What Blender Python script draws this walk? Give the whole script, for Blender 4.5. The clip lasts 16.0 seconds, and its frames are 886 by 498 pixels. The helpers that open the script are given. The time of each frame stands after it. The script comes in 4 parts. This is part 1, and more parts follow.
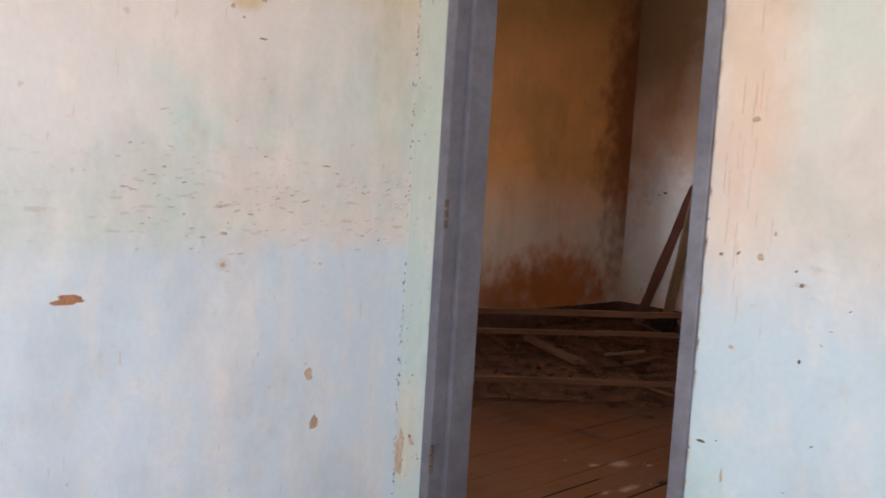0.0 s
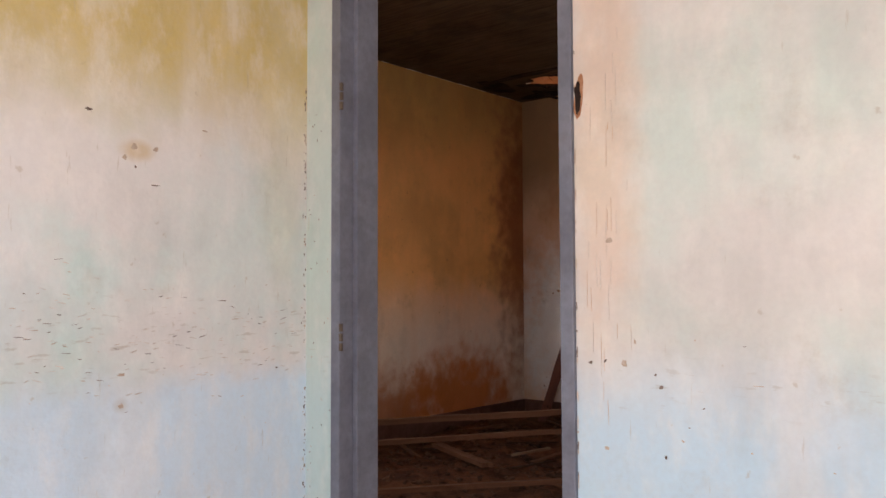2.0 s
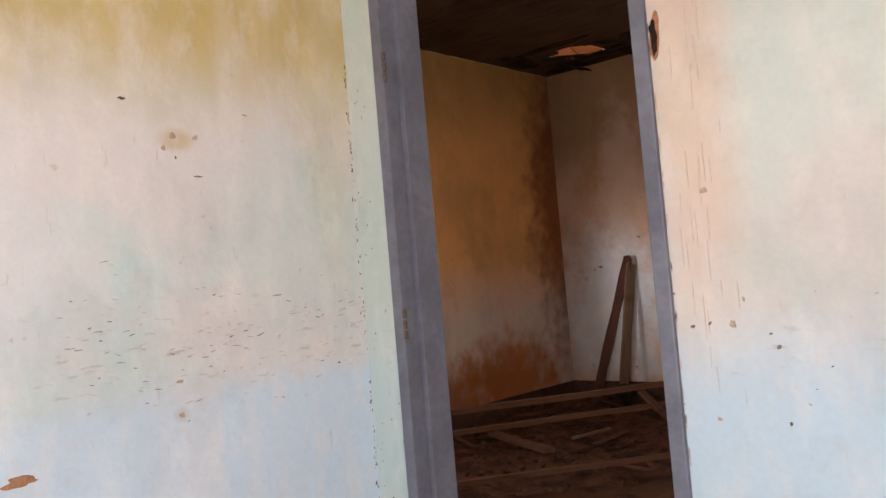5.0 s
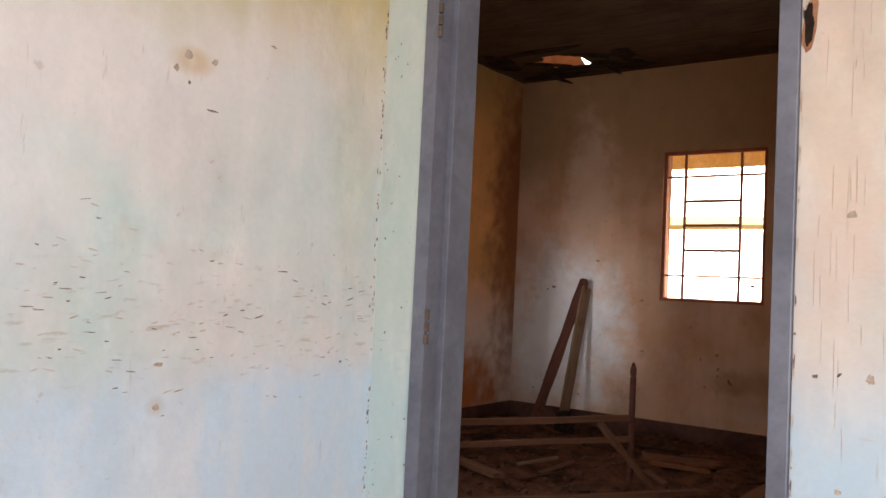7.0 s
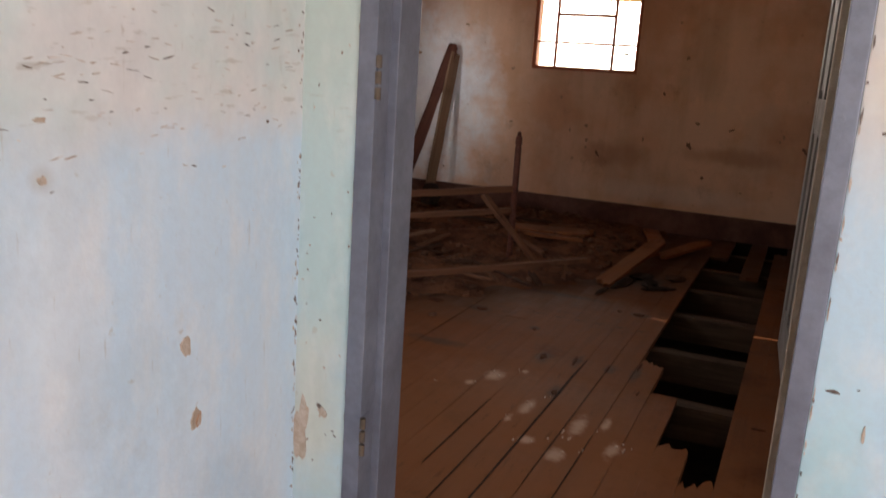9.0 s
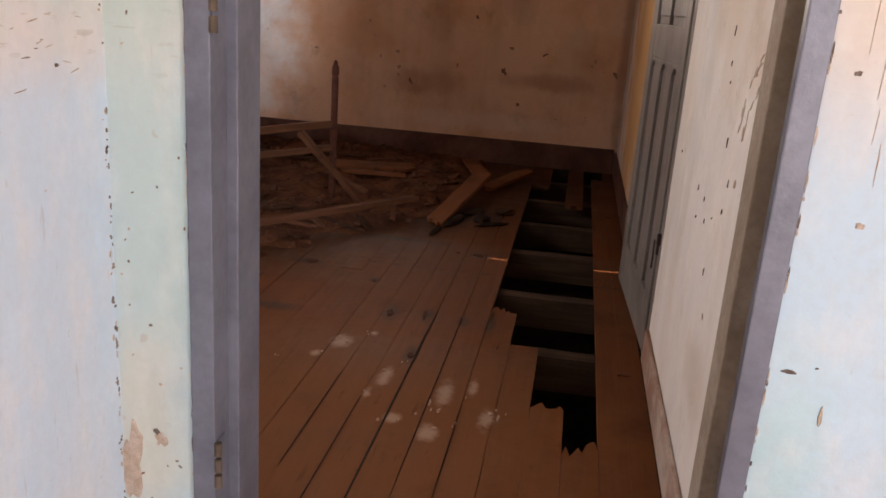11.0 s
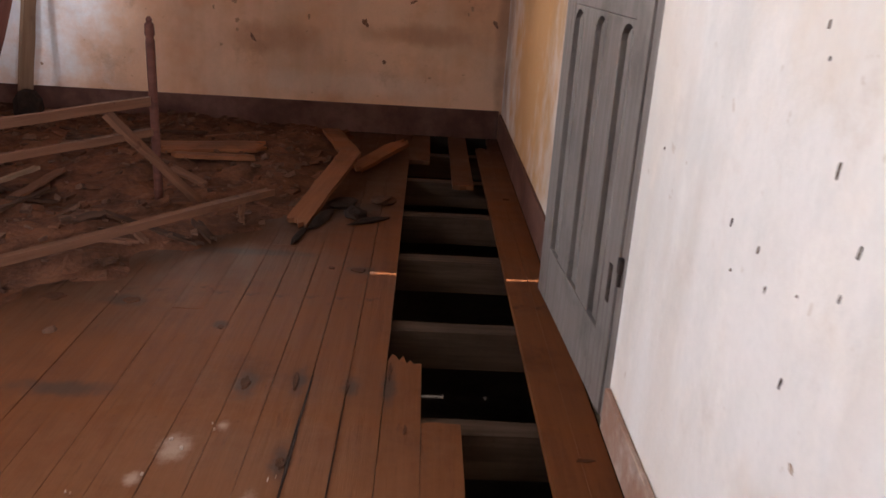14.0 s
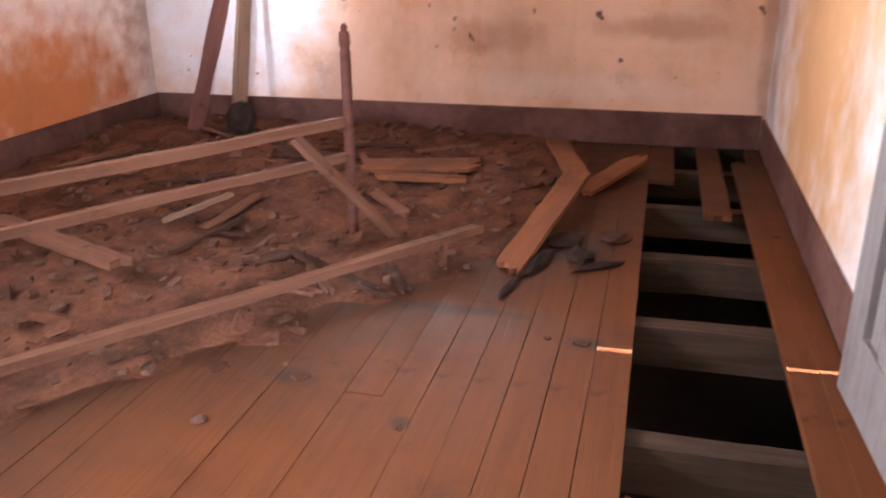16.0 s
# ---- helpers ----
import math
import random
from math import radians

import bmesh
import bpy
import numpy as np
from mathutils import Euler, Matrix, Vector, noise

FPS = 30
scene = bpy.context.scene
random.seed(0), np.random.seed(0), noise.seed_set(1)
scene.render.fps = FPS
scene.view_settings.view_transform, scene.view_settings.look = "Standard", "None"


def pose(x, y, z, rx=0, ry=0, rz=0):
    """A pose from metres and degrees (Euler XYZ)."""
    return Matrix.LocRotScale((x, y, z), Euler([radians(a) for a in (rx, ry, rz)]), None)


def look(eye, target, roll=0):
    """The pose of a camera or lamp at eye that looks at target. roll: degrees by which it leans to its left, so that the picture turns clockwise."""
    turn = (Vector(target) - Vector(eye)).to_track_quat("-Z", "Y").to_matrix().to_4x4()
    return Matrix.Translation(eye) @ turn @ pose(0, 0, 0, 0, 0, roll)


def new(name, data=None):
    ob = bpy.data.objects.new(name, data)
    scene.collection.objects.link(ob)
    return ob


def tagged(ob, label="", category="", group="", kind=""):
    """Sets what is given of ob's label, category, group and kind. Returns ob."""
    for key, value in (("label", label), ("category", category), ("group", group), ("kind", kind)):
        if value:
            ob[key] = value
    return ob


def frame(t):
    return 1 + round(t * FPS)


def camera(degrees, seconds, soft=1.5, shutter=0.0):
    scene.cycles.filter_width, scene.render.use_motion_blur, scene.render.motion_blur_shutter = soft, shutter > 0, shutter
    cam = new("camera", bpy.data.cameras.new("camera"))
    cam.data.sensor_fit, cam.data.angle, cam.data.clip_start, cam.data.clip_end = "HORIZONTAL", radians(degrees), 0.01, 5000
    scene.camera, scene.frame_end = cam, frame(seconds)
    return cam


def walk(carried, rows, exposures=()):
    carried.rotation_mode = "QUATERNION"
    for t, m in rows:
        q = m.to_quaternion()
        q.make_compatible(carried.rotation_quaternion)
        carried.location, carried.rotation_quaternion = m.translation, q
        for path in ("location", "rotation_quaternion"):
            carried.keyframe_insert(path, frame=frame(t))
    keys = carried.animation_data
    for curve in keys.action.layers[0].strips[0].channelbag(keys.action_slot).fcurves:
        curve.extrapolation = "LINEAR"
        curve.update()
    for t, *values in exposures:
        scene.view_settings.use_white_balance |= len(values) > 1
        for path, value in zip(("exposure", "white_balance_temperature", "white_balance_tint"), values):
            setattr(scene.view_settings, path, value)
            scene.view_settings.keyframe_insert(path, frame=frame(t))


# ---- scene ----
cam = camera(56.5, 16.0, 1.5, 0.3)
PATH = [
    (0, (2.14, -1.835, 1.205), (0.688, -0.469, 1.05), 3.5),
    (0.5, (2.243, -1.85, 1.274), (0.876, -0.392, 1.195), -0.3),
    (1, (2.274, -1.839, 1.286), (0.989, -0.306, 1.331), -0.2),
    (1.5, (2.281, -1.871, 1.284), (1.021, -0.321, 1.356), 0.7),
    (2, (2.283, -1.911, 1.275), (0.986, -0.392, 1.372), -0.2),
    (2.5, (2.301, -1.9, 1.272), (0.986, -0.397, 1.385), 0.2),
    (3, (2.307, -1.905, 1.283), (0.995, -0.399, 1.388), 0.3),
    (3.5, (2.31, -1.907, 1.281), (0.982, -0.416, 1.383), -2.7),
    (4, (2.299, -1.925, 1.269), (0.922, -0.477, 1.355), -4.2),
    (6.5, (1.559, -1.723, 1.208), (0.389, -0.102, 1.277), -2.5),
    (7, (1.52, -1.759, 1.227), (0.344, -0.143, 1.313), 2.7),
    (7.5, (1.488, -1.752, 1.238), (0.399, -0.08, 1.371), 2.8),
    (8, (1.248, -1.630, 1.226), (0.292, 0.136, 1.265), 2.9),
    (8.5, (1.094, -1.603, 1.212), (0.247, 0.202, 1.049), 2.6),
    (9, (1.046, -1.566, 1.143), (0.275, 0.228, 0.713), 3.7),
    (9.5, (1.029, -1.479, 1.12), (0.381, 0.337, 0.587), 2.0),
    (9.7, (0.99, -1.441, 1.109), (0.392, 0.383, 0.55), 2.8),
    (12, (0.671, -1.086, 1.157), (0.564, 0.835, 0.611), 1.0),
    (12.5, (0.634, -0.908, 1.116), (0.54, 1.022, 0.603), -1.4),
    (13, (0.633, -0.63, 1.115), (0.616, 1.265, 0.476), -1.7),
    (13.5, (0.647, -0.539, 1.11), (0.664, 1.346, 0.442), 0.2),
    (14, (0.605, -0.358, 1.103), (0.671, 1.525, 0.432), 3.6),
    (14.5, (0.558, -0.092, 1.1), (0.567, 1.756, 0.334), 3.3),
    (15, (0.507, -0.009, 1.142), (0.557, 1.859, 0.43), 0.6),
    (15.5, (0.543, 0.162, 1.119), (0.342, 2.058, 0.515), -0.2),
    (16, (0.549, 0.349, 1.08), (0.076, 2.158, 0.369), -0.6),
]
EXPOSURES = [(0.0, 0.55, 6600, 13), (2.0, 0.50, 6700, 15), (4.0, 0.45, 6650, 14), (6.5, 0.80, 6550, 13), (7.0, 0.60, 6500, 12), (7.5, 0.60, 6500, 10), (9.0, 0.50, 6550, 13), (9.5, 0.75, 6700, 17),
             (12.0, 0.80, 7100, 22), (12.5, 0.95, 7100, 23), (13.0, 1.5, 6350, 16), (13.5, 1.70, 6050, 15), (14.0, 1.65, 6100, 16), (14.5, 2.1, 6150, 20), (15.0, 2.2, 6050, 19), (15.5, 2.5, 6000, 18), (16.0, 3.2, 5700, 20)]
walk(cam, [(t, look(eye, target, roll)) for t, eye, target, roll in PATH], EXPOSURES)

# --- world and large lights
SUN_EL, SUN_AZ = radians(68), radians(90)
world = bpy.data.worlds.new("world")
scene.world = world
world.use_nodes = True
wn = world.node_tree
sky = wn.nodes.new("ShaderNodeTexSky")
sky.sky_type, sky.sun_disc, sky.sun_elevation, sky.sun_rotation = "NISHITA", False, SUN_EL, SUN_AZ
wn.links.new(sky.outputs[0], wn.nodes["Background"].inputs[0])
wn.nodes["Background"].inputs[1].default_value = 0.15


def lamp(name, kind, energy, colour, m):
    data = bpy.data.lights.new(name, kind)
    data.energy, data.color = energy, colour
    ob = new(name, data)
    ob.matrix_world = m
    return ob


sun = lamp("sun", "SUN", 5.0, (1.0, 0.95, 0.86), look((60 * math.cos(SUN_EL), 0, 60 * math.sin(SUN_EL)), (0, 0, 0)))
sun.data.angle = radians(0.5)


def window_light(name, energy, colour, centre, target, w, h):
    ob = lamp(name, "AREA", energy, colour, look(centre, target))
    ob.data.shape, ob.data.size, ob.data.size_y = "RECTANGLE", w, h
    return ob


window_light("hall_doorway_light", 66, (0.92, 0.93, 1.0), (2.7, -4.22, 1.15), (1.6, 0, 1.1), 1.15, 2.2)
# Unseen hall window, added so that light reaches the room's west wall.
window_light("hall_added_window_light", 28, (0.92, 0.94, 1.0), (3.46, -2.75, 1.35), (0.0, -0.6, 1.2), 1.0, 1.4)
window_light("room_window_light", 3.0, (1.0, 0.93, 0.82), (-0.65, 5.06, 1.8), (-0.62, 3.0, 1.2), 0.8, 1.2)
window_light("west_window_light", 14.5, (1.0, 0.95, 0.90), (-2.62, 1.05, 1.7), (1.1, 1.0, 1.0), 1.0, 1.15).data.spread = radians(125)
# Narrow lamp in an unseen opening, added to brighten the far-left corner.
window_light("corner_glow_light", 3.6, (0.88, 0.94, 1.0), (-2.72, 2.30, 1.35), (-2.15, 4.9, 1.15), 0.35, 0.6).data.spread = radians(42)


# --- materials
def mat_new(name):
    m = bpy.data.materials.new(name)
    m.use_nodes = True
    m.node_tree.nodes["Principled BSDF"].inputs["Specular IOR Level"].default_value = 0.12
    return m, m.node_tree.nodes, m.node_tree.links, m.node_tree.nodes["Principled BSDF"]


def noise_node(nodes, links, coord, scale, detail=4.0, rough=0.55, stretch=None):
    n = nodes.new("ShaderNodeTexNoise")
    n.inputs["Scale"].default_value, n.inputs["Detail"].default_value, n.inputs["Roughness"].default_value = scale, detail, rough
    if stretch:
        mp = nodes.new("ShaderNodeMapping")
        mp.inputs["Scale"].default_value = stretch
        links.new(coord, mp.inputs["Vector"])
        coord = mp.outputs[0]
    links.new(coord, n.inputs["Vector"])
    return n.outputs["Fac"]


def ranged(nodes, links, value, a, b, lo=0.0, hi=1.0):
    r = nodes.new("ShaderNodeMapRange")
    r.interpolation_type = "SMOOTHSTEP"
    for key, v in (("From Min", a), ("From Max", b), ("To Min", lo), ("To Max", hi)):
        r.inputs[key].default_value = v
    links.new(value, r.inputs["Value"])
    return r.outputs[0]


def maths(nodes, links, op, a, b):
    n = nodes.new("ShaderNodeMath")
    n.operation = op
    for sock, v in zip(n.inputs, (a, b)):
        if isinstance(v, (int, float)):
            sock.default_value = v
        else:
            links.new(v, sock)
    return n.outputs[0]


def mixed(nodes, links, fac, a, b, mode="MIX"):
    n = nodes.new("ShaderNodeMix")
    n.data_type, n.blend_type = "RGBA", mode
    if isinstance(fac, (int, float)):
        n.inputs[0].default_value = fac
    else:
        links.new(fac, n.inputs[0])
    for sock, v in ((n.inputs[6], a), (n.inputs[7], b)):
        if isinstance(v, tuple):
            sock.default_value = (*v, 1)
        else:
            links.new(v, sock)
    return n.outputs[2]


def bumped(nodes, links, bsdf, height, strength, distance=0.01):
    b = nodes.new("ShaderNodeBump")
    b.inputs["Strength"].default_value, b.inputs["Distance"].default_value = strength, distance
    links.new(height, b.inputs["Height"])
    links.new(b.outputs[0], bsdf.inputs["Normal"])


def plaster(name, upper, lower=None, split=1.0, soft=0.03, tint=None, tint_amount=0.5, dirt=(0.30, 0.20, 0.12),
            dirt_amount=0.3, top=None, top_z=(1.7, 2.1), patches=(), streak=None, scratched=None):
    """Old limewashed plaster: two paint bands, drifting tint, scuffs and trowel relief; patches hold stains, painted
    glow and corner shade.
    """
    m, nodes, links, bsdf = mat_new(name)
    co = nodes.new("ShaderNodeTexCoord").outputs["Object"]
    xyz = nodes.new("ShaderNodeSeparateXYZ")
    links.new(co, xyz.inputs[0])
    big = noise_node(nodes, links, co, 1.6, 5, 0.6)
    mid = noise_node(nodes, links, co, 6.0, 6, 0.6)
    fine = noise_node(nodes, links, co, 55.0, 5, 0.65)
    z = maths(nodes, links, "ADD", xyz.outputs[2], maths(nodes, links, "MULTIPLY", maths(nodes, links, "SUBTRACT", mid, 0.5), 0.16))
    col = upper
    if tint:
        col = mixed(nodes, links, ranged(nodes, links, big, 0.42, 0.66, 0, tint_amount), col, tint)
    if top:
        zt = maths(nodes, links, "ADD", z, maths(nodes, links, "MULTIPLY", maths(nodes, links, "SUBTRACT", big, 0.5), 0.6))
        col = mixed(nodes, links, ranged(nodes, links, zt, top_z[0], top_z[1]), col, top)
    if lower:
        col = mixed(nodes, links, ranged(nodes, links, z, split - soft, split + soft), lower, col)
    if streak:
        st = noise_node(nodes, links, co, 5.0, 4, 0.5, (1, 1, 0.12))
        col = mixed(nodes, links, ranged(nodes, links, st, 0.50, 0.72, 0, streak[1]), col, streak[0])
    for centre, radius, colour, amount in patches:
        d = nodes.new("ShaderNodeVectorMath")
        d.operation = "SUBTRACT"
        links.new(co, d.inputs[0])
        d.inputs[1].default_value = centre
        e = nodes.new("ShaderNodeVectorMath")
        e.operation = "DIVIDE"
        links.new(d.outputs[0], e.inputs[0])
        e.inputs[1].default_value = radius
        ln = nodes.new("ShaderNodeVectorMath")
        ln.operation = "LENGTH"
        links.new(e.outputs[0], ln.inputs[0])
        dist = maths(nodes, links, "ADD", ln.outputs["Value"], maths(nodes, links, "MULTIPLY", maths(nodes, links, "SUBTRACT", mid, 0.5), 1.1))
        col = mixed(nodes, links, ranged(nodes, links, dist, 1.0, 0.25, 0, amount), col, colour)
    smudge = noise_node(nodes, links, co, 3.3, 8, 0.72)
    col = mixed(nodes, links, ranged(nodes, links, smudge, 0.56, 0.78, 0, dirt_amount), col, dirt)
    if scratched:
        sc = noise_node(nodes, links, co, 30.0, 4, 0.6, (0.35, 0.35, 1.7))
        za, zb, amount = scratched
        band = maths(nodes, links, "MULTIPLY", ranged(nodes, links, z, za, za + 0.08), ranged(nodes, links, z, zb, zb - 0.15))
        col = mixed(nodes, links, maths(nodes, links, "MULTIPLY", band, ranged(nodes, links, sc, 0.60, 0.68, 0, amount)), col, tuple(c * 0.8 for c in dirt))
        hair = noise_node(nodes, links, co, 60.0, 3, 0.6, (1, 1, 0.14))
        col = mixed(nodes, links, ranged(nodes, links, hair, 0.66, 0.74, 0, 0.35), col, dirt)
        wash = noise_node(nodes, links, co, 11.0, 6, 0.65, (1, 1, 0.5))
        col = mixed(nodes, links, ranged(nodes, links, wash, 0.45, 0.72, 0, 0.35), col, tuple(min(1.0, c * 1.18) for c in upper))
    speck = noise_node(nodes, links, co, 24.0, 3, 0.5)
    col = mixed(nodes, links, ranged(nodes, links, speck, 0.70, 0.76, 0, 0.4), col, dirt)
    col = mixed(nodes, links, ranged(nodes, links, fine, 0.3, 0.8, 0.0, 0.16), col, tuple(c * 0.7 for c in upper))
    for scale, lo, hi, shade in ((2.1, 0.46, 0.62, (0.80, 0.82, 0.82)), (4.7, 0.52, 0.66, (1.10, 1.09, 1.07))):
        wash2 = noise_node(nodes, links, co, scale, 7, 0.62, (1, 1, 0.7))
        col = mixed(nodes, links, ranged(nodes, links, wash2, lo, hi, 0, 0.55), col, shade, "MULTIPLY")
    links.new(col, bsdf.inputs["Base Color"])
    bsdf.inputs["Roughness"].default_value = 0.85
    h = maths(nodes, links, "ADD", maths(nodes, links, "MULTIPLY", mid, 1.0), maths(nodes, links, "MULTIPLY", fine, 0.12))
    bumped(nodes, links, bsdf, h, 0.38, 0.012)
    return m


def timber(name, light, dark, axis=1, rough=0.6, dust=None, dust_amount=0.6, grain=1.0, vary=0.35):
    """Sawn wood with grain along one axis, dust and grime; each piece differs a little."""
    m, nodes, links, bsdf = mat_new(name)
    co = nodes.new("ShaderNodeTexCoord").outputs["Object"]
    rnd = nodes.new("ShaderNodeObjectInfo").outputs["Random"]
    off = nodes.new("ShaderNodeVectorMath")
    off.operation = "ADD"
    cmb = nodes.new("ShaderNodeCombineXYZ")
    links.new(maths(nodes, links, "MULTIPLY", rnd, 13.0), cmb.inputs[0])
    links.new(maths(nodes, links, "MULTIPLY", rnd, 7.0), cmb.inputs[2])
    links.new(co, off.inputs[0])
    links.new(cmb.outputs[0], off.inputs[1])
    pc = off.outputs[0]
    st = [1.0, 1.0, 1.0]
    st[axis] = 0.06
    g = noise_node(nodes, links, pc, 45.0 * grain, 5, 0.6, tuple(st))
    col = mixed(nodes, links, ranged(nodes, links, g, 0.3, 0.72), light, dark)
    big = noise_node(nodes, links, co, 2.2, 7, 0.65)
    col = mixed(nodes, links, maths(nodes, links, "MULTIPLY", rnd, vary), col, tuple(c * 0.55 for c in dark))
    if dust:
        col = mixed(nodes, links, ranged(nodes, links, big, 0.36, 0.66, 0.15, dust_amount), col, dust)
    wc = nodes.new("ShaderNodeNewGeometry").outputs["Position"]
    cloud = noise_node(nodes, links, wc, 1.7, 8, 0.68)
    col = mixed(nodes, links, ranged(nodes, links, cloud, 0.50, 0.68, 0, 0.55), col, tuple(c * 0.45 for c in dark))
    spots = noise_node(nodes, links, co, 9.0, 6, 0.7)
    col = mixed(nodes, links, ranged(nodes, links, spots, 0.62, 0.74, 0, 0.6), col, tuple(c * 0.3 for c in dark))
    links.new(col, bsdf.inputs["Base Color"])
    links.new(ranged(nodes, links, big, 0.3, 0.7, rough - 0.12, rough + 0.15), bsdf.inputs["Roughness"])
    bumped(nodes, links, bsdf, maths(nodes, links, "ADD", g, maths(nodes, links, "MULTIPLY", spots, 0.6)), 0.4, 0.006)
    return m


def simple(name, a, b, scale=8.0, rough=0.7, bump=0.3, metal=0.0, lo=0.35, hi=0.65):
    m, nodes, links, bsdf = mat_new(name)
    co = nodes.new("ShaderNodeTexCoord").outputs["Object"]
    n1 = noise_node(nodes, links, co, scale, 7, 0.65)
    n2 = noise_node(nodes, links, co, scale * 7, 4, 0.6)
    col = mixed(nodes, links, ranged(nodes, links, n1, lo, hi), a, b)
    col = mixed(nodes, links, ranged(nodes, links, n2, 0.3, 0.8, 0, 0.35), col, tuple(c * 0.5 for c in a))
    links.new(col, bsdf.inputs["Base Color"])
    bsdf.inputs["Roughness"].default_value, bsdf.inputs["Metallic"].default_value = rough, metal
    bumped(nodes, links, bsdf, maths(nodes, links, "ADD", n1, n2), bump, 0.01)
    return m


HALL_DIRT = (0.42, 0.33, 0.22)
HW_FACE = 0.013
# Ochre top and blue foot also carry bounced warm light and skylight as colour.
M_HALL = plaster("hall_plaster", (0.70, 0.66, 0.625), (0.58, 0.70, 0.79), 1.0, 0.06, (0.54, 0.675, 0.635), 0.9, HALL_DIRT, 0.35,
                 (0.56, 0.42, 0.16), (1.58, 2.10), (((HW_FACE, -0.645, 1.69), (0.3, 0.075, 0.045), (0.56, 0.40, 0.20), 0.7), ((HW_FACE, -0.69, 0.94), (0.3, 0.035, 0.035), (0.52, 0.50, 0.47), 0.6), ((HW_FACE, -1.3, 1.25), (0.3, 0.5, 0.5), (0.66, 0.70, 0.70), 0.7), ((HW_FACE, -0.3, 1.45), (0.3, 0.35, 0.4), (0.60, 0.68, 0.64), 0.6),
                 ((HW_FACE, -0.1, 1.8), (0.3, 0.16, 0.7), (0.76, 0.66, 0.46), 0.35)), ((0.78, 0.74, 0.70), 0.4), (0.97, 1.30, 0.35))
# Yellow top again holds warm bounced light as colour.
M_STRIP = plaster("hall_end_plaster", (0.64, 0.60, 0.55), (0.49, 0.63, 0.71), 1.04, 0.16, (0.56, 0.65, 0.58), 0.8, HALL_DIRT, 0.45,
                  (0.62, 0.52, 0.26), (2.2, 2.8), (((2.3, 0, 1.5), (0.7, 0.3, 0.35), (0.80, 0.76, 0.70), 0.6), ((1.20, 0, 1.7), (0.16, 0.3, 0.9), (0.70, 0.47, 0.32), 0.55), ((0.08, 0, 1.2), (0.16, 0.3, 2.4), (0.46, 0.57, 0.51), 0.75), ((1.15, 0, 0.42), (0.12, 0.3, 0.35), (0.42, 0.62, 0.62), 0.6), ((0.06, 0, 0.35), (0.12, 0.3, 0.30), (0.62, 0.58, 0.46), 0.6)), ((0.76, 0.70, 0.64), 0.55), (0.95, 1.15, 0.35))
# Narrow dark patch at the right end is corner shade put in colour.
# Whitish low patch paints the light glow at the far-left corner.
M_ROOM = plaster("room_plaster", (0.75, 0.48, 0.325), None, 0, 0, (0.62, 0.32, 0.175), 0.7, (0.24, 0.12, 0.06), 0.45,
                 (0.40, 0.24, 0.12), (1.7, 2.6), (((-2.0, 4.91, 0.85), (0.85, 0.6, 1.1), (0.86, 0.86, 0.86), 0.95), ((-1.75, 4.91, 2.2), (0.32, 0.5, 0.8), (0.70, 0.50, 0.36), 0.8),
                 ((-0.4, 4.91, 0.55), (0.45, 0.4, 0.14), (0.42, 0.21, 0.12), 0.5), ((0.55, 4.91, 0.62), (0.5, 0.4, 0.10), (0.42, 0.21, 0.12), 0.6), ((0.1, 4.91, 0.30), (0.9, 0.4, 0.10), (0.80, 0.62, 0.50), 0.5),
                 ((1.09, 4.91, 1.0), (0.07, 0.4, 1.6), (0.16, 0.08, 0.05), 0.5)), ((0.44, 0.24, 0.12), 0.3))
# Tall dark patch at the far end puts corner shade into the colour.
M_WEST = plaster("room_west_plaster", (0.90, 0.45, 0.17), (0.86, 0.72, 0.63), 1.10, 0.40, (0.70, 0.36, 0.13), 0.5, (0.24, 0.10, 0.05), 0.3,
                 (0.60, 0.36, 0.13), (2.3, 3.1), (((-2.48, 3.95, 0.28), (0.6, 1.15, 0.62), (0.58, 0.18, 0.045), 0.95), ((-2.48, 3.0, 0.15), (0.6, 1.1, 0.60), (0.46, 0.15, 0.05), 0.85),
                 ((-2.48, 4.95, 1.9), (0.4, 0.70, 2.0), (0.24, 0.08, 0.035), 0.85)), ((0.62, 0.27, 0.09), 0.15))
# Dark patch at y 4.75 is the same corner's shade, as colour.
M_EAST = plaster("room_east_plaster", (0.80, 0.765, 0.735), None, 0, 0, (0.74, 0.66, 0.58), 0.5, (0.46, 0.34, 0.25), 0.4,
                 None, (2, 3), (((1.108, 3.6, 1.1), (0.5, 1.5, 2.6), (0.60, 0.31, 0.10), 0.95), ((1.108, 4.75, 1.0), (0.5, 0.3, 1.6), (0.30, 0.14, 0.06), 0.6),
                 ((1.108, 0.30, 1.06), (0.2, 0.20, 0.13), (0.62, 0.42, 0.30), 0.5), ((1.108, 0.55, 0.35), (0.2, 0.25, 0.12), (0.56, 0.40, 0.28), 0.35), ((1.108, 0.75, 1.35), (0.2, 0.5, 0.5), (0.72, 0.58, 0.44), 0.6)), ((0.64, 0.52, 0.42), 0.28))
M_FRAME = simple("frame_paint", (0.130, 0.133, 0.162), (0.182, 0.188, 0.225), 5.0, 0.40, 0.15)
M_FRAME.node_tree.nodes["Principled BSDF"].inputs["Specular IOR Level"].default_value = 0.45
M_FRAME_DARK = simple("shade_and_hinge_brown", (0.10, 0.075, 0.055), (0.16, 0.12, 0.09), 9.0, 0.7, 0.3)
M_CUT = simple("plaster_edge", (0.55, 0.42, 0.32), (0.70, 0.60, 0.50), 30.0, 0.9, 0.6)
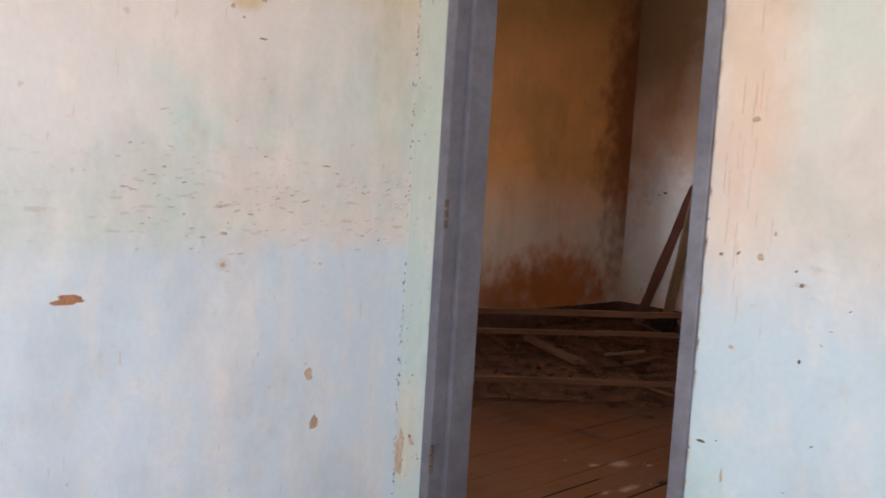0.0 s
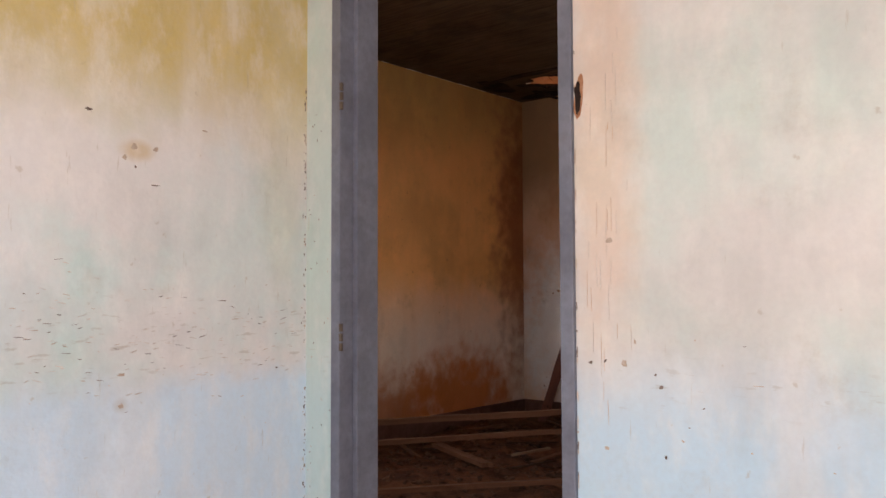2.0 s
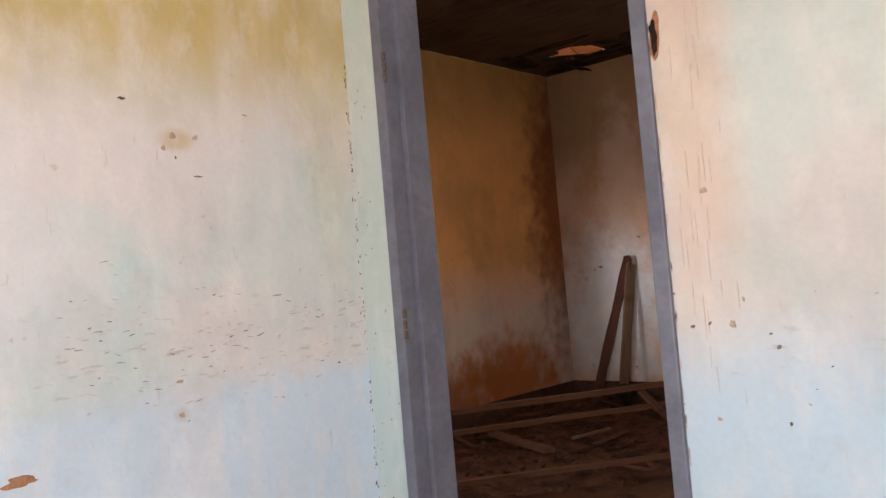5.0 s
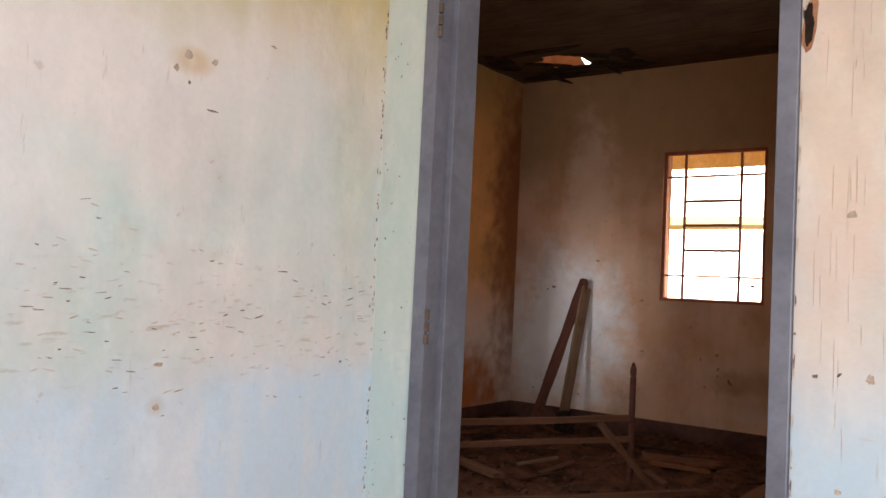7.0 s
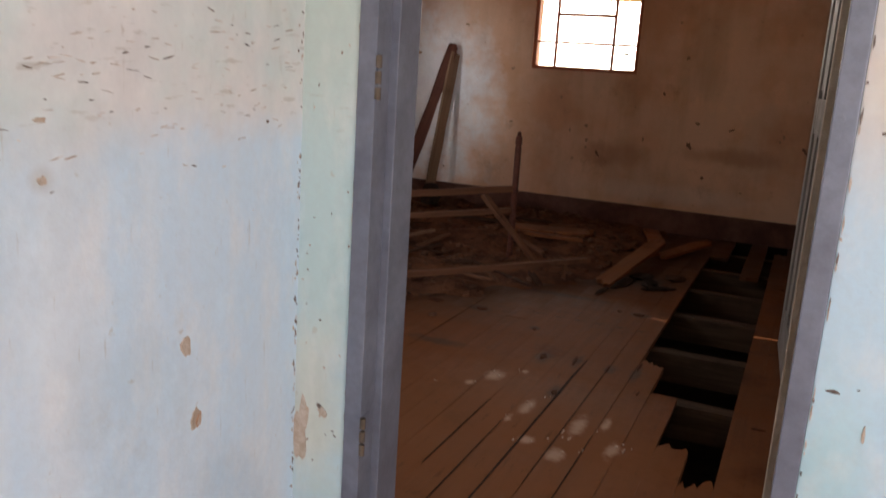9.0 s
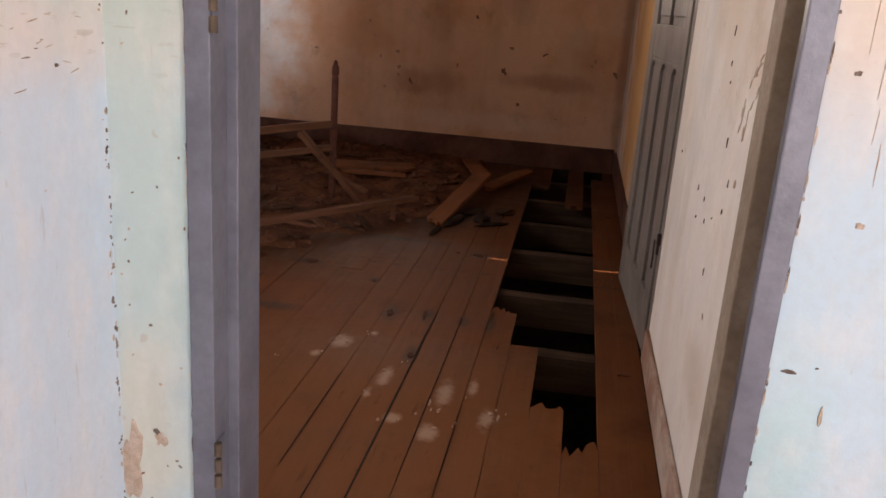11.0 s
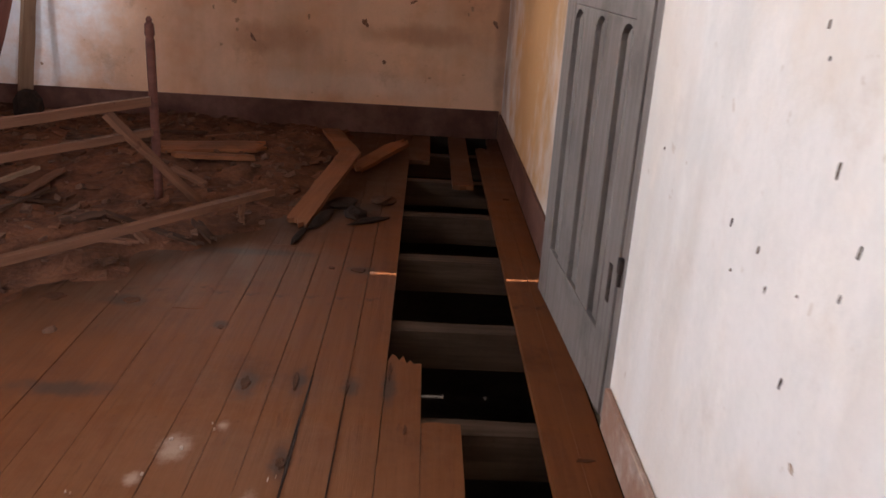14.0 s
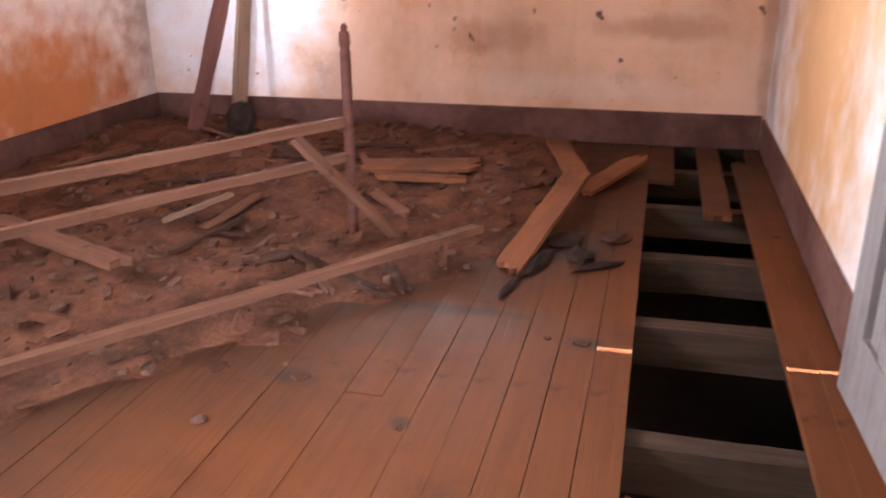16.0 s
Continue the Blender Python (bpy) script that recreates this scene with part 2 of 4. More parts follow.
M_PLANK = timber("floor_plank", (0.21, 0.078, 0.032), (0.13, 0.045, 0.018), 0, 0.62, (0.22, 0.084, 0.034), 0.8)
M_JOIST = timber("joist_wood", (0.080, 0.048, 0.031), (0.040, 0.024, 0.015), 0, 0.9)
M_BOARD = timber("old_board", (0.20, 0.092, 0.050), (0.11, 0.047, 0.025), 0, 0.75, (0.18, 0.082, 0.048), 0.6)
M_LATH = timber("rubble_lath", (0.085, 0.042, 0.026), (0.045, 0.022, 0.014), 0, 0.85, (0.08, 0.038, 0.022), 0.7)
M_TAN = timber("tan_board", (0.30, 0.19, 0.12), (0.20, 0.115, 0.07), 0, 0.75, (0.26, 0.16, 0.10), 0.5)
M_RED = timber("red_board", (0.15, 0.056, 0.038), (0.09, 0.034, 0.024), 0, 0.65)
M_GREY = timber("door_wood", (0.235, 0.205, 0.19), (0.135, 0.115, 0.105), 2, 0.42, (0.25, 0.225, 0.21), 0.6, 0.8, 0.0)
# Scrap colour, reused as painted shade behind the door slats.
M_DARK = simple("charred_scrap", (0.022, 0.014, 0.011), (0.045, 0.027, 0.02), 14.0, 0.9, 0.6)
M_SKIRT = simple("skirting_paint", (0.085, 0.036, 0.026), (0.165, 0.082, 0.062), 2.6, 0.6, 0.3)
M_SKIRT_PALE = simple("skirting_limewashed", (0.52, 0.42, 0.36), (0.30, 0.17, 0.12), 5.0, 0.8, 0.4)
M_DIRT = simple("rubble_dirt", (0.080, 0.035, 0.020), (0.17, 0.070, 0.037), 6.0, 0.95, 1.0)
# Near-black colour carries the shade of the void under the floor.
M_VOID_SHADE = simple("shaded_void_soil", (0.012, 0.009, 0.007), (0.022, 0.016, 0.012), 5.0, 0.95, 0.6)
M_CEIL = timber("ceiling_board", (0.115, 0.075, 0.042), (0.065, 0.038, 0.021), 0, 0.85)
M_SOOT = simple("soot", (0.02, 0.014, 0.011), (0.06, 0.035, 0.022), 8.0, 0.95, 0.5)
M_IRON = simple("window_iron", (0.34, 0.10, 0.05), (0.44, 0.15, 0.07), 20.0, 0.6, 0.3)
M_RUST = simple("rusty_metal", (0.035, 0.028, 0.027), (0.08, 0.055, 0.045), 30.0, 0.7, 0.4, 0.2)
M_EARTH = simple("red_earth", (0.34, 0.17, 0.09), (0.46, 0.27, 0.16), 0.7, 0.95, 0.4)
M_CEMENT = simple("hall_cement", (0.30, 0.15, 0.10), (0.38, 0.22, 0.16), 3.0, 0.6, 0.2)
M_TILE = simple("roof_clay", (0.32, 0.15, 0.08), (0.45, 0.24, 0.13), 4.0, 0.85, 0.5)
M_LIME = simple("outside_limewash", (0.70, 0.66, 0.58), (0.80, 0.77, 0.70), 2.0, 0.9, 0.3)
M_OCHRE = simple("ochre_fascia", (0.80, 0.56, 0.16), (0.86, 0.66, 0.28), 4.0, 0.8, 0.3)
M_STAIN = simple("floor_stain", (0.055, 0.022, 0.012), (0.085, 0.034, 0.017), 25.0, 0.9, 0.3)
M_DAMP = simple("damp_mark", (0.34, 0.20, 0.12), (0.46, 0.29, 0.18), 30.0, 0.9, 0.3)
M_SPLASH = simple("lime_splash", (0.46, 0.37, 0.31), (0.25, 0.12, 0.06), 60.0, 0.7, 0.4)
M_BRICK = simple("bare_brick", (0.42, 0.18, 0.09), (0.52, 0.28, 0.16), 25.0, 0.9, 0.8)
M_MARK = simple("brown_mark", (0.46, 0.35, 0.26), (0.58, 0.47, 0.38), 40.0, 0.9, 0.4)
M_FAINT = simple("faint_scrape", (0.60, 0.50, 0.42), (0.70, 0.62, 0.55), 40.0, 0.9, 0.4)
M_RAW = simple("raw_orange_plaster", (0.62, 0.42, 0.28), (0.72, 0.54, 0.40), 40.0, 0.9, 0.4)
M_SCUFF = simple("brown_scuff", (0.16, 0.08, 0.05), (0.30, 0.17, 0.11), 40.0, 0.9, 0.4)
M_BLACK = simple("dark_mark", (0.12, 0.09, 0.075), (0.28, 0.21, 0.17), 40.0, 0.9, 0.4)


# --- mesh helpers
def box(bm, x0, y0, z0, x1, y1, z1, m=None):
    vs = [bm.verts.new((x, y, z)) for x in (x0, x1) for y in (y0, y1) for z in (z0, z1)]
    for f in ((0, 1, 3, 2), (4, 6, 7, 5), (0, 4, 5, 1), (2, 3, 7, 6), (0, 2, 6, 4), (1, 5, 7, 3)):
        bm.faces.new([vs[i] for i in f])
    if m is not None:
        bmesh.ops.transform(bm, matrix=m, verts=vs)
    return vs


def finish(name, bm, material, bevel=0.0, smooth=False):
    if bevel:
        bmesh.ops.bevel(bm, geom=bm.edges[:], offset=bevel, segments=2, profile=0.6, affect="EDGES")
    bmesh.ops.recalc_face_normals(bm, faces=bm.faces[:])
    me = bpy.data.meshes.new(name)
    bm.to_mesh(me)
    bm.free()
    me.materials.append(material)
    if smooth:
        for p in me.polygons:
            p.use_smooth = True
    return me


def part(name, bm, material, parent=None, label="", bevel=0.0, smooth=False):
    ob = new(name, finish(name, bm, material, bevel, smooth))
    if parent is not None:
        ob.parent = parent
    return tagged(ob, label) if label else ob


def thing(name, label, category, group="", kind=""):
    return tagged(new(name), label, category, group, kind)


def boxes(*specs):
    bm = bmesh.new()
    for sp in specs:
        box(bm, *sp)
    return bm


def along(p0, p1, roll=0.0):
    """Frame whose x axis runs from p0 to p1."""
    p0, p1 = Vector(p0), Vector(p1)
    q = (p1 - p0).to_track_quat("X", "Z")
    return Matrix.Translation(p0) @ q.to_matrix().to_4x4() @ Matrix.Rotation(radians(roll), 4, "X"), (p1 - p0).length


def board_bm(length, width, thick, rng, ragged=0.02, cuts=8, warp=0.004, across=3):
    """A board along x with splintered ends and slightly uneven edges."""
    bm = bmesh.new()
    rows = []
    teeth = [[rng.uniform(-ragged, ragged) for _ in range(across + 1)] for _ in range(2)]
    for i in range(cuts + 1):
        x = length * i / cuts
        w = width * 0.5 + rng.uniform(-warp, warp)
        dz = rng.uniform(-warp, warp) * 0.6
        ys = [w * (2 * k / across - 1) for k in range(across + 1)]
        end = teeth[0] if i == 0 else teeth[1] if i == cuts else [0.0] * (across + 1)
        low = [bm.verts.new((x + end[k], ys[k], dz)) for k in range(across + 1)]
        top = [bm.verts.new((x + end[k] + (rng.uniform(-0.2, 0.2) * ragged if i in (0, cuts) else 0.0), ys[k], thick + dz)) for k in range(across + 1)]
        rows.append(low + top[::-1])
    n = len(rows[0])
    for a, b in zip(rows, rows[1:]):
        for k in range(n):
            bm.faces.new((a[k], a[(k + 1) % n], b[(k + 1) % n], b[k]))
    for r in (rows[0], rows[-1]):
        for k in range(across):
            bm.faces.new((r[k], r[k + 1], r[n - 2 - k], r[n - 1 - k]))
    return bm


def board(name, p0, p1, width, thick, material, seed, parent=None, roll=0.0, ragged=0.02, warp=0.004, label="", category="", group=""):
    m, ln = along(p0, p1, roll)
    ob = part(name, board_bm(ln, width, thick, random.Random(seed), ragged, 8, warp, 6 if ragged > 0.025 else 3), material, parent)
    ob.matrix_basis = m
    return tagged(ob, label, category, group)


def blot(name, axis, at, size, material, seed, parent, depth=0.003, normal=1, turn=0.0):
    """A ragged thin flake or scar on a wall (axis: the wall's normal) or on the floor."""
    rng = random.Random(seed)
    bm = bmesh.new()
    n = 22
    rim = []
    waves = [(k, rng.uniform(0, 6.28), rng.uniform(0.05, 0.30) / k ** 0.6) for k in (2, 3, 4, 5, 7)]
    for i in range(n):
        a = 2 * math.pi * i / n
        r = 0.5 * max(0.25, 0.9 + sum(q * math.sin(k * a + p) for k, p, q in waves) + rng.uniform(-0.08, 0.08))
        u, v = math.cos(a) * r * size[0], math.sin(a) * r * size[1]
        u, v = u * math.cos(turn) - v * math.sin(turn), u * math.sin(turn) + v * math.cos(turn)
        rim.append((u, v))

    def place(u, v, d):
        if axis == "x":
            return (at[0] + d * normal, at[1] + u, at[2] + v)
        if axis == "y":
            return (at[0] + u, at[1] + d * normal, at[2] + v)
        return (at[0] + u, at[1] + v, at[2] + d * normal)
    low = [bm.verts.new(place(u, v, -0.004)) for u, v in rim]
    top = [bm.verts.new(place(u * 0.86, v * 0.86, depth)) for u, v in rim]
    mid = bm.verts.new(place(0, 0, depth * 0.7))
    for i in range(n):
        j = (i + 1) % n
        bm.faces.new((low[i], low[j], top[j], top[i]))
        bm.faces.new((top[i], top[j], mid))
    return part(name, bm, material, parent)


def structure(name, bm, material, label, category, bevel=0.0):
    return tagged(part(name, bm, material, None, label, bevel), "", category, "", "structure")


# --- sizes of the place
XL, XR, Y0, Y1, CEIL = -2.48, 1.108, 0.145, 4.91, 3.16
HALL_Z = -0.10
HW = HW_FACE
DX0, DX1, DTOP = 0.155, 1.118, 2.45
WX0, WX1, WZ0, WZ1 = -1.072, -0.227, 1.18, 2.43
EY0, EY1, ETOP = 1.50, 2.452, 2.10
VY0, VY1, VZ0, VZ1 = 0.50, 1.60, 1.12, 2.32
# Unseen west opening, added for the corner glow lamp.
SY0, SY1, SZ0, SZ1 = 2.05, 2.72, 0.95, 1.95

# --- large structure
ground = structure("ground", boxes((-400, -400, -0.62, 400, 400, -0.55)), M_EARTH, "bare red earth around the house", "ground")
# Boxes added to hide the pale wall foot and paint the void dark.
foundation = structure("foundation", boxes((XL, Y1 - 0.02, -0.50, XR, Y1 - 0.001, -0.001), (XR - 0.012, Y0, -0.50, XR - 0.001, Y1 - 0.021, -0.027)), M_VOID_SHADE, "near-black boxes added below the floor in place of shade", "foundation")
soil = structure("shaded_void_soil", boxes((XL, Y0, -0.549, XR, Y1, -0.50)), M_VOID_SHADE, "soil in the void below the floor, coloured near black for shade", "soil")

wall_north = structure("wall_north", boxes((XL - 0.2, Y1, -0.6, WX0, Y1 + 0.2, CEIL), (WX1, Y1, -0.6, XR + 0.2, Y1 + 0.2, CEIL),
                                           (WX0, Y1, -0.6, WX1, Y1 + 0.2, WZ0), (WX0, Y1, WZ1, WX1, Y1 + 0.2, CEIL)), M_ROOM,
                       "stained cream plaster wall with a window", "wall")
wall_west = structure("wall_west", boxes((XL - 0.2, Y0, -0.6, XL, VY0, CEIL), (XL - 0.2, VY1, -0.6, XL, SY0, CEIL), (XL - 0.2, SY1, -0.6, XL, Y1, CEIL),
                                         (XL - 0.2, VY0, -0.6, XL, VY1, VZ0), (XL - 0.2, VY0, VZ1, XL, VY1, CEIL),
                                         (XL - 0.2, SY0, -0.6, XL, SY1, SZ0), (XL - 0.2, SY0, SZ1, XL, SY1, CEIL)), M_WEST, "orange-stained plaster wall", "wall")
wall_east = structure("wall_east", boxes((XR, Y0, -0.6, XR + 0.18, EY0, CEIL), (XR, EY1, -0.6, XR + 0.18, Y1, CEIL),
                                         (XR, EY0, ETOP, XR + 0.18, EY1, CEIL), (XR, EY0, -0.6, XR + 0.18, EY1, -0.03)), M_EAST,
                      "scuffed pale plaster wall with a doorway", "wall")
wall_entry = structure("wall_entry", boxes((XL - 0.2, 0, -0.6, DX0, Y0, CEIL), (DX1, 0, -0.6, 3.6, Y0, CEIL),
                                           (DX0, 0, DTOP, DX1, Y0, CEIL), (DX0, 0, -0.6, DX1, Y0, -0.03)), M_STRIP,
                       "pale blue and cream plaster wall round the doorway", "wall")
hall_west = structure("wall_hall_west", boxes((-0.17, -4.2, -0.6, HW, 0, CEIL)), M_HALL, "pale blue and cream painted wall, warm bounced light tinting its upper colour", "wall")
hall_east = structure("wall_hall_east", boxes((3.4, -4.2, -0.6, 3.57, -3.3, CEIL), (3.4, -2.2, -0.6, 3.57, 0, CEIL), (3.4, -3.3, -0.6, 3.57, -2.2, 0.6), (3.4, -3.3, 2.1, 3.57, -2.2, CEIL)), M_HALL, "plain pale plaster wall with an added, unseen window opening", "wall")
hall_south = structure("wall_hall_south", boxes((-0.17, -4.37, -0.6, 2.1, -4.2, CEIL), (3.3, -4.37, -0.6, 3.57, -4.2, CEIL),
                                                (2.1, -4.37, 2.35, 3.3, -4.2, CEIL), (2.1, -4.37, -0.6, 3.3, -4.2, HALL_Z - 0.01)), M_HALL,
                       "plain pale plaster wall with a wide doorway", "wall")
hall_floor = structure("hall_floor", boxes((HW, -4.2, -0.3, 3.4, 0, HALL_Z)), M_CEMENT, "worn red cement floor", "floor")
hall_ceiling = structure("hall_ceiling", boxes((-0.17, -4.37, CEIL + 0.002, 3.57, 0, CEIL + 0.05)), M_LIME, "plain pale boarded ceiling", "ceiling")


def ceiling_mesh():
    """Boarded ceiling with a burnt, broken hole near the far corner."""
    rng = random.Random(5)
    bm = bmesh.new()
    nx, w = 47, (Y1 - Y0) / 47
    for i in range(nx):
        ya, yb = Y0 + i * w, Y0 + (i + 1) * w - 0.0003
        c = 4.42
        hw = 0.26 * math.sqrt(max(0.0, 1 - ((ya + w / 2 - c) / 0.20) ** 2)) if abs(ya + w / 2 - c) < 0.20 else 0
        dz = rng.uniform(0, 0.004)
        if hw > 0.05:
            box(bm, XL, ya, CEIL + dz, -1.76 - hw + rng.uniform(-0.07, 0.07), yb, CEIL + 0.02)
            box(bm, -1.76 + hw + rng.uniform(-0.09, 0.09), ya, CEIL + dz, XR, yb, CEIL + 0.02)
        else:
            box(bm, XL, ya, CEIL + dz, XR, yb, CEIL + 0.02)
    return bm


ceiling = structure("ceiling", ceiling_mesh(), M_CEIL, "dark boarded ceiling with a broken hole", "ceiling")


def roof_mesh(y_from, y_to):
    bm = bmesh.new()
    rng = random.Random(9)
    def rz(y):
        return 3.28 + (5.4 - y) * 0.40
    n, cols = 18, 17
    for i in range(n):
        ya, yb = y_from + (y_to - y_from) * i / n, y_from + (y_to - y_from) * (i + 1) / n + 0.06
        for c in range(cols):
            xa, xb = -3.1 + 0.27 * c, -3.1 + 0.27 * (c + 1) - 0.002
            if abs((ya + yb) / 2 - 5.12) < 0.16 and -2.36 < (xa + xb) / 2 < -1.75 and c % 2 == 0:
                continue
            lift = rng.uniform(0, 0.012) + 0.03 * (i % 2)
            vs = box(bm, xa, ya, 0, xb, yb, 0.018)
            for v in vs:
                v.co.z += rz(v.co.y) + lift
    return bm


roof = structure("roof", roof_mesh(0.0, 6.75), M_TILE, "old clay tile roof with gaps", "roof")
hall_roof = structure("hall_roof", boxes((-3.2, -5.6, 4.9, 4.2, 0.05, 5.05)), M_TILE, "old clay tile roof", "roof")


def gable_mesh():
    bm = bmesh.new()
    for xa, xb in ((-2.68, -2.50), (1.11, 1.28)):
        rows = [[bm.verts.new((x, y, z)) for y, z in ((0.0, CEIL + 0.061), (5.1, CEIL + 0.061), (5.1, 3.385), (0.0, 5.42))] for x in (xa, xb)]
        bm.faces.new(rows[0])
        bm.faces.new(rows[1])
        for k in range(4):
            bm.faces.new((rows[0][k], rows[0][(k + 1) % 4], rows[1][(k + 1) % 4], rows[1][k]))
    return bm


# Unseen gable ends, added to keep sun stripes off the room floor.
gable = structure("gable_sun_block", gable_mesh(), M_LIME, "unseen gable ends that keep sun out of the attic", "wall")
# Unseen panel added to block sun behind the door, bar one thin slit.
east_closing = structure("side_door_light_block", boxes((1.2885, 1.44, -0.6, 1.33, 2.434, 2.2)), M_LIME, "unseen panel behind the side door, leaving a slit for sun", "wall")

# skirtings
sk = structure("baseboard", boxes((XL + 0.02, Y1 - 0.018, 0.0, XR - 0.018, Y1 - 0.001, 0.182)), M_SKIRT, "dark red painted skirting on the far wall", "skirting", 0.003)
structure("baseboard", boxes((XL + 0.001, Y0, 0.0, XL + 0.018, Y1, 0.182)), M_SKIRT, "dark red painted skirting", "skirting", 0.003)
structure("baseboard", boxes((XR - 0.016, EY1 + 0.06, 0.0, XR - 0.001, Y1 - 0.02, 0.165)), M_SKIRT, "worn brown painted skirting", "skirting", 0.003)
structure("baseboard", boxes((XR - 0.016, Y0 + 0.002, 0.0, XR - 0.001, EY0 - 0.05, 0.115)), M_SKIRT_PALE, "limewashed skirting with brown showing through", "skirting", 0.004)
structure("baseboard", boxes((HW + 0.001, -4.19, HALL_Z, HW + 0.006, -0.002, 0.072)), M_SKIRT, "red-brown painted skirting band", "skirting")
structure("baseboard", boxes((HW + 0.007, -0.006, HALL_Z, DX0 - 0.001, -0.001, 0.072), (DX1 + 0.001, -0.006, HALL_Z, 3.4, -0.001, 0.072)), M_SKIRT, "red-brown painted skirting band", "skirting")

# --- entry door frame
frame_in = tagged(new("door_frame"), "purple-grey painted wooden door frame, door missing", "door frame", "", "structure")
part("jamb", boxes((DX0 + 0.001, -0.012, HALL_Z, 0.200, 0.052, DTOP), (DX0 + 0.001, 0.052, -0.03, 0.219, Y0 + 0.008, DTOP)), M_FRAME, frame_in, "", 0.003)
part("jamb", boxes((1.076, -0.012, HALL_Z, DX1 - 0.001, 0.012, DTOP)), M_FRAME, frame_in, "", 0.003)
# Dark brown stands for the shade on the rebate face.
part("door_stop", boxes((1.101, 0.0125, -0.02, DX1 - 0.001, 0.0755, DTOP)), M_FRAME_DARK, frame_in, "rebate coloured dark for its shade")
part("jamb", boxes((1.064, 0.076, -0.03, 1.106, Y0 + 0.012, DTOP)), simple("jamb_beige", (0.30, 0.24, 0.19), (0.40, 0.33, 0.27), 8.0, 0.6, 0.3), frame_in, "beige inner jamb", 0.003)
part("lintel", boxes((0.2195, 0.0, DTOP - 0.06, 1.0635, Y0 + 0.010, DTOP - 0.001)), M_FRAME, frame_in, "", 0.003)
part("threshold", boxes((0.2195, -0.02, HALL_Z, 1.0635, Y0 - 0.001, -0.001)), M_BOARD, frame_in, "worn wooden threshold", 0.004)
for hz in (0.30, 1.113, 1.936):
    hinge = part("hinge", boxes((0.2005, -0.004, hz - 0.05, 0.2035, 0.026, hz + 0.05)), M_FRAME, frame_in, "painted-over hinge leaf", 0.001)
    bmk = bmesh.new()
    for k in range(3):
        bmesh.ops.create_cone(bmk, cap_ends=True, segments=10, radius1=0.007, radius2=0.007, depth=0.026,
                              matrix=Matrix.Translation((0.2050, -0.010, hz - 0.033 + 0.033 * k)))
    part("knuckle", bmk, M_FRAME_DARK, hinge)

# --- far window
win = tagged(new("window_1"), "rust-red iron window with small panes", "window", "", "structure")
fy0, fy1 = Y1 + 0.02, Y1 + 0.055
fw = 0.028
part("window_frame", boxes((WX0, fy0, WZ0, WX0 + fw, fy1, WZ1), (WX1 - fw, fy0, WZ0, WX1, fy1, WZ1),
                           (WX0 + fw, fy0, WZ0, WX1 - fw, fy1, WZ0 + fw), (WX0 + fw, fy0, WZ1 - fw, WX1 - fw, fy1, WZ1)), M_IRON, win)
vx = (WX0 + 0.215 * (WX1 - WX0), WX0 + 0.755 * (WX1 - WX0))
hz_full = [WZ1 - f * (WZ1 - WZ0) for f in (0.17, 0.83)]
hz_mid = [WZ1 - f * (WZ1 - WZ0) for f in (0.335, 0.495, 0.66)]
for x in vx:
    part("glazing_bar", boxes((x - 0.009, fy0 + 0.006, WZ0 + fw, x + 0.009, fy1 - 0.004, WZ1 - fw)), M_IRON, win)
for z in hz_full:
    for xa, xb in ((WX0 + fw, vx[0] - 0.009), (vx[0] + 0.009, vx[1] - 0.009), (vx[1] + 0.009, WX1 - fw)):
        part("glazing_bar", boxes((xa, fy0 + 0.007, z - 0.008, xb, fy1 - 0.005, z + 0.008)), M_IRON, win)
for z in hz_mid:
    part("glazing_bar", boxes((vx[0] + 0.009, fy0 + 0.004, z - 0.011, vx[1] - 0.009, fy1 - 0.002, z + 0.011)), M_IRON, win)
win2 = tagged(new("window_2"), "rust-red iron window frame", "window", "", "structure")
wxa, wxb = XL - 0.075, XL - 0.04
part("window_frame", boxes((wxa, VY0, VZ0, wxb, VY0 + fw, VZ1), (wxa, VY1 - fw, VZ0, wxb, VY1, VZ1), (wxa, VY0 + fw, VZ0, wxb, VY1 - fw, VZ0 + fw), (wxa, VY0 + fw, VZ1 - fw, wxb, VY1 - fw, VZ1)), M_IRON, win2)
part("window_sill", boxes((WX0 + 0.001, Y1 + 0.056, WZ0 + 0.001, WX1 - 0.001, Y1 + 0.23, WZ0 + 0.016)), M_LIME, win, "pale cement sill")

# --- outside, seen through the window
# Stands in for a neighbouring house, wall-less so the backdrop's glow shows below.
shed = thing("shed", "ochre roof edge beyond the window, on an open stand-in for a neighbouring house", "shed")
part("fascia", boxes((-12.5, 16.16, 2.70, 6.5, 16.2, 2.80)), M_OCHRE, shed, "ochre painted eaves board")
bmr = boxes((-12.5, 16.2, 2.72, 6.5, 20.5, 2.80))
for v in bmr.verts:
    v.co.z += (v.co.y - 16.2) * 0.14
part("roof", bmr, M_OCHRE, shed, "ochre sheet roof sloping to the eaves")
for x in (-12.0, -7.9, 1.9, 6.0):
    for y in (16.6, 20.0):
        part("post", boxes((x - 0.07, y - 0.07, -0.55, x + 0.07, y + 0.07, 2.72 + (y - 16.27) * 0.14)), M_JOIST, shed, "", 0.01)
mb, nb, lb, pb = mat_new("sky_glow")
pb.inputs["Base Color"].default_value = (0, 0, 0, 1)
pb.inputs["Emission Color"].default_value, pb.inputs["Emission Strength"].default_value = (1.0, 0.94, 0.80, 1), 6.0
structure("backdrop", boxes((-70, 60, -2, 60, 60.2, 34)), mb, "hazy bright sky behind the neighbouring house", "sky")
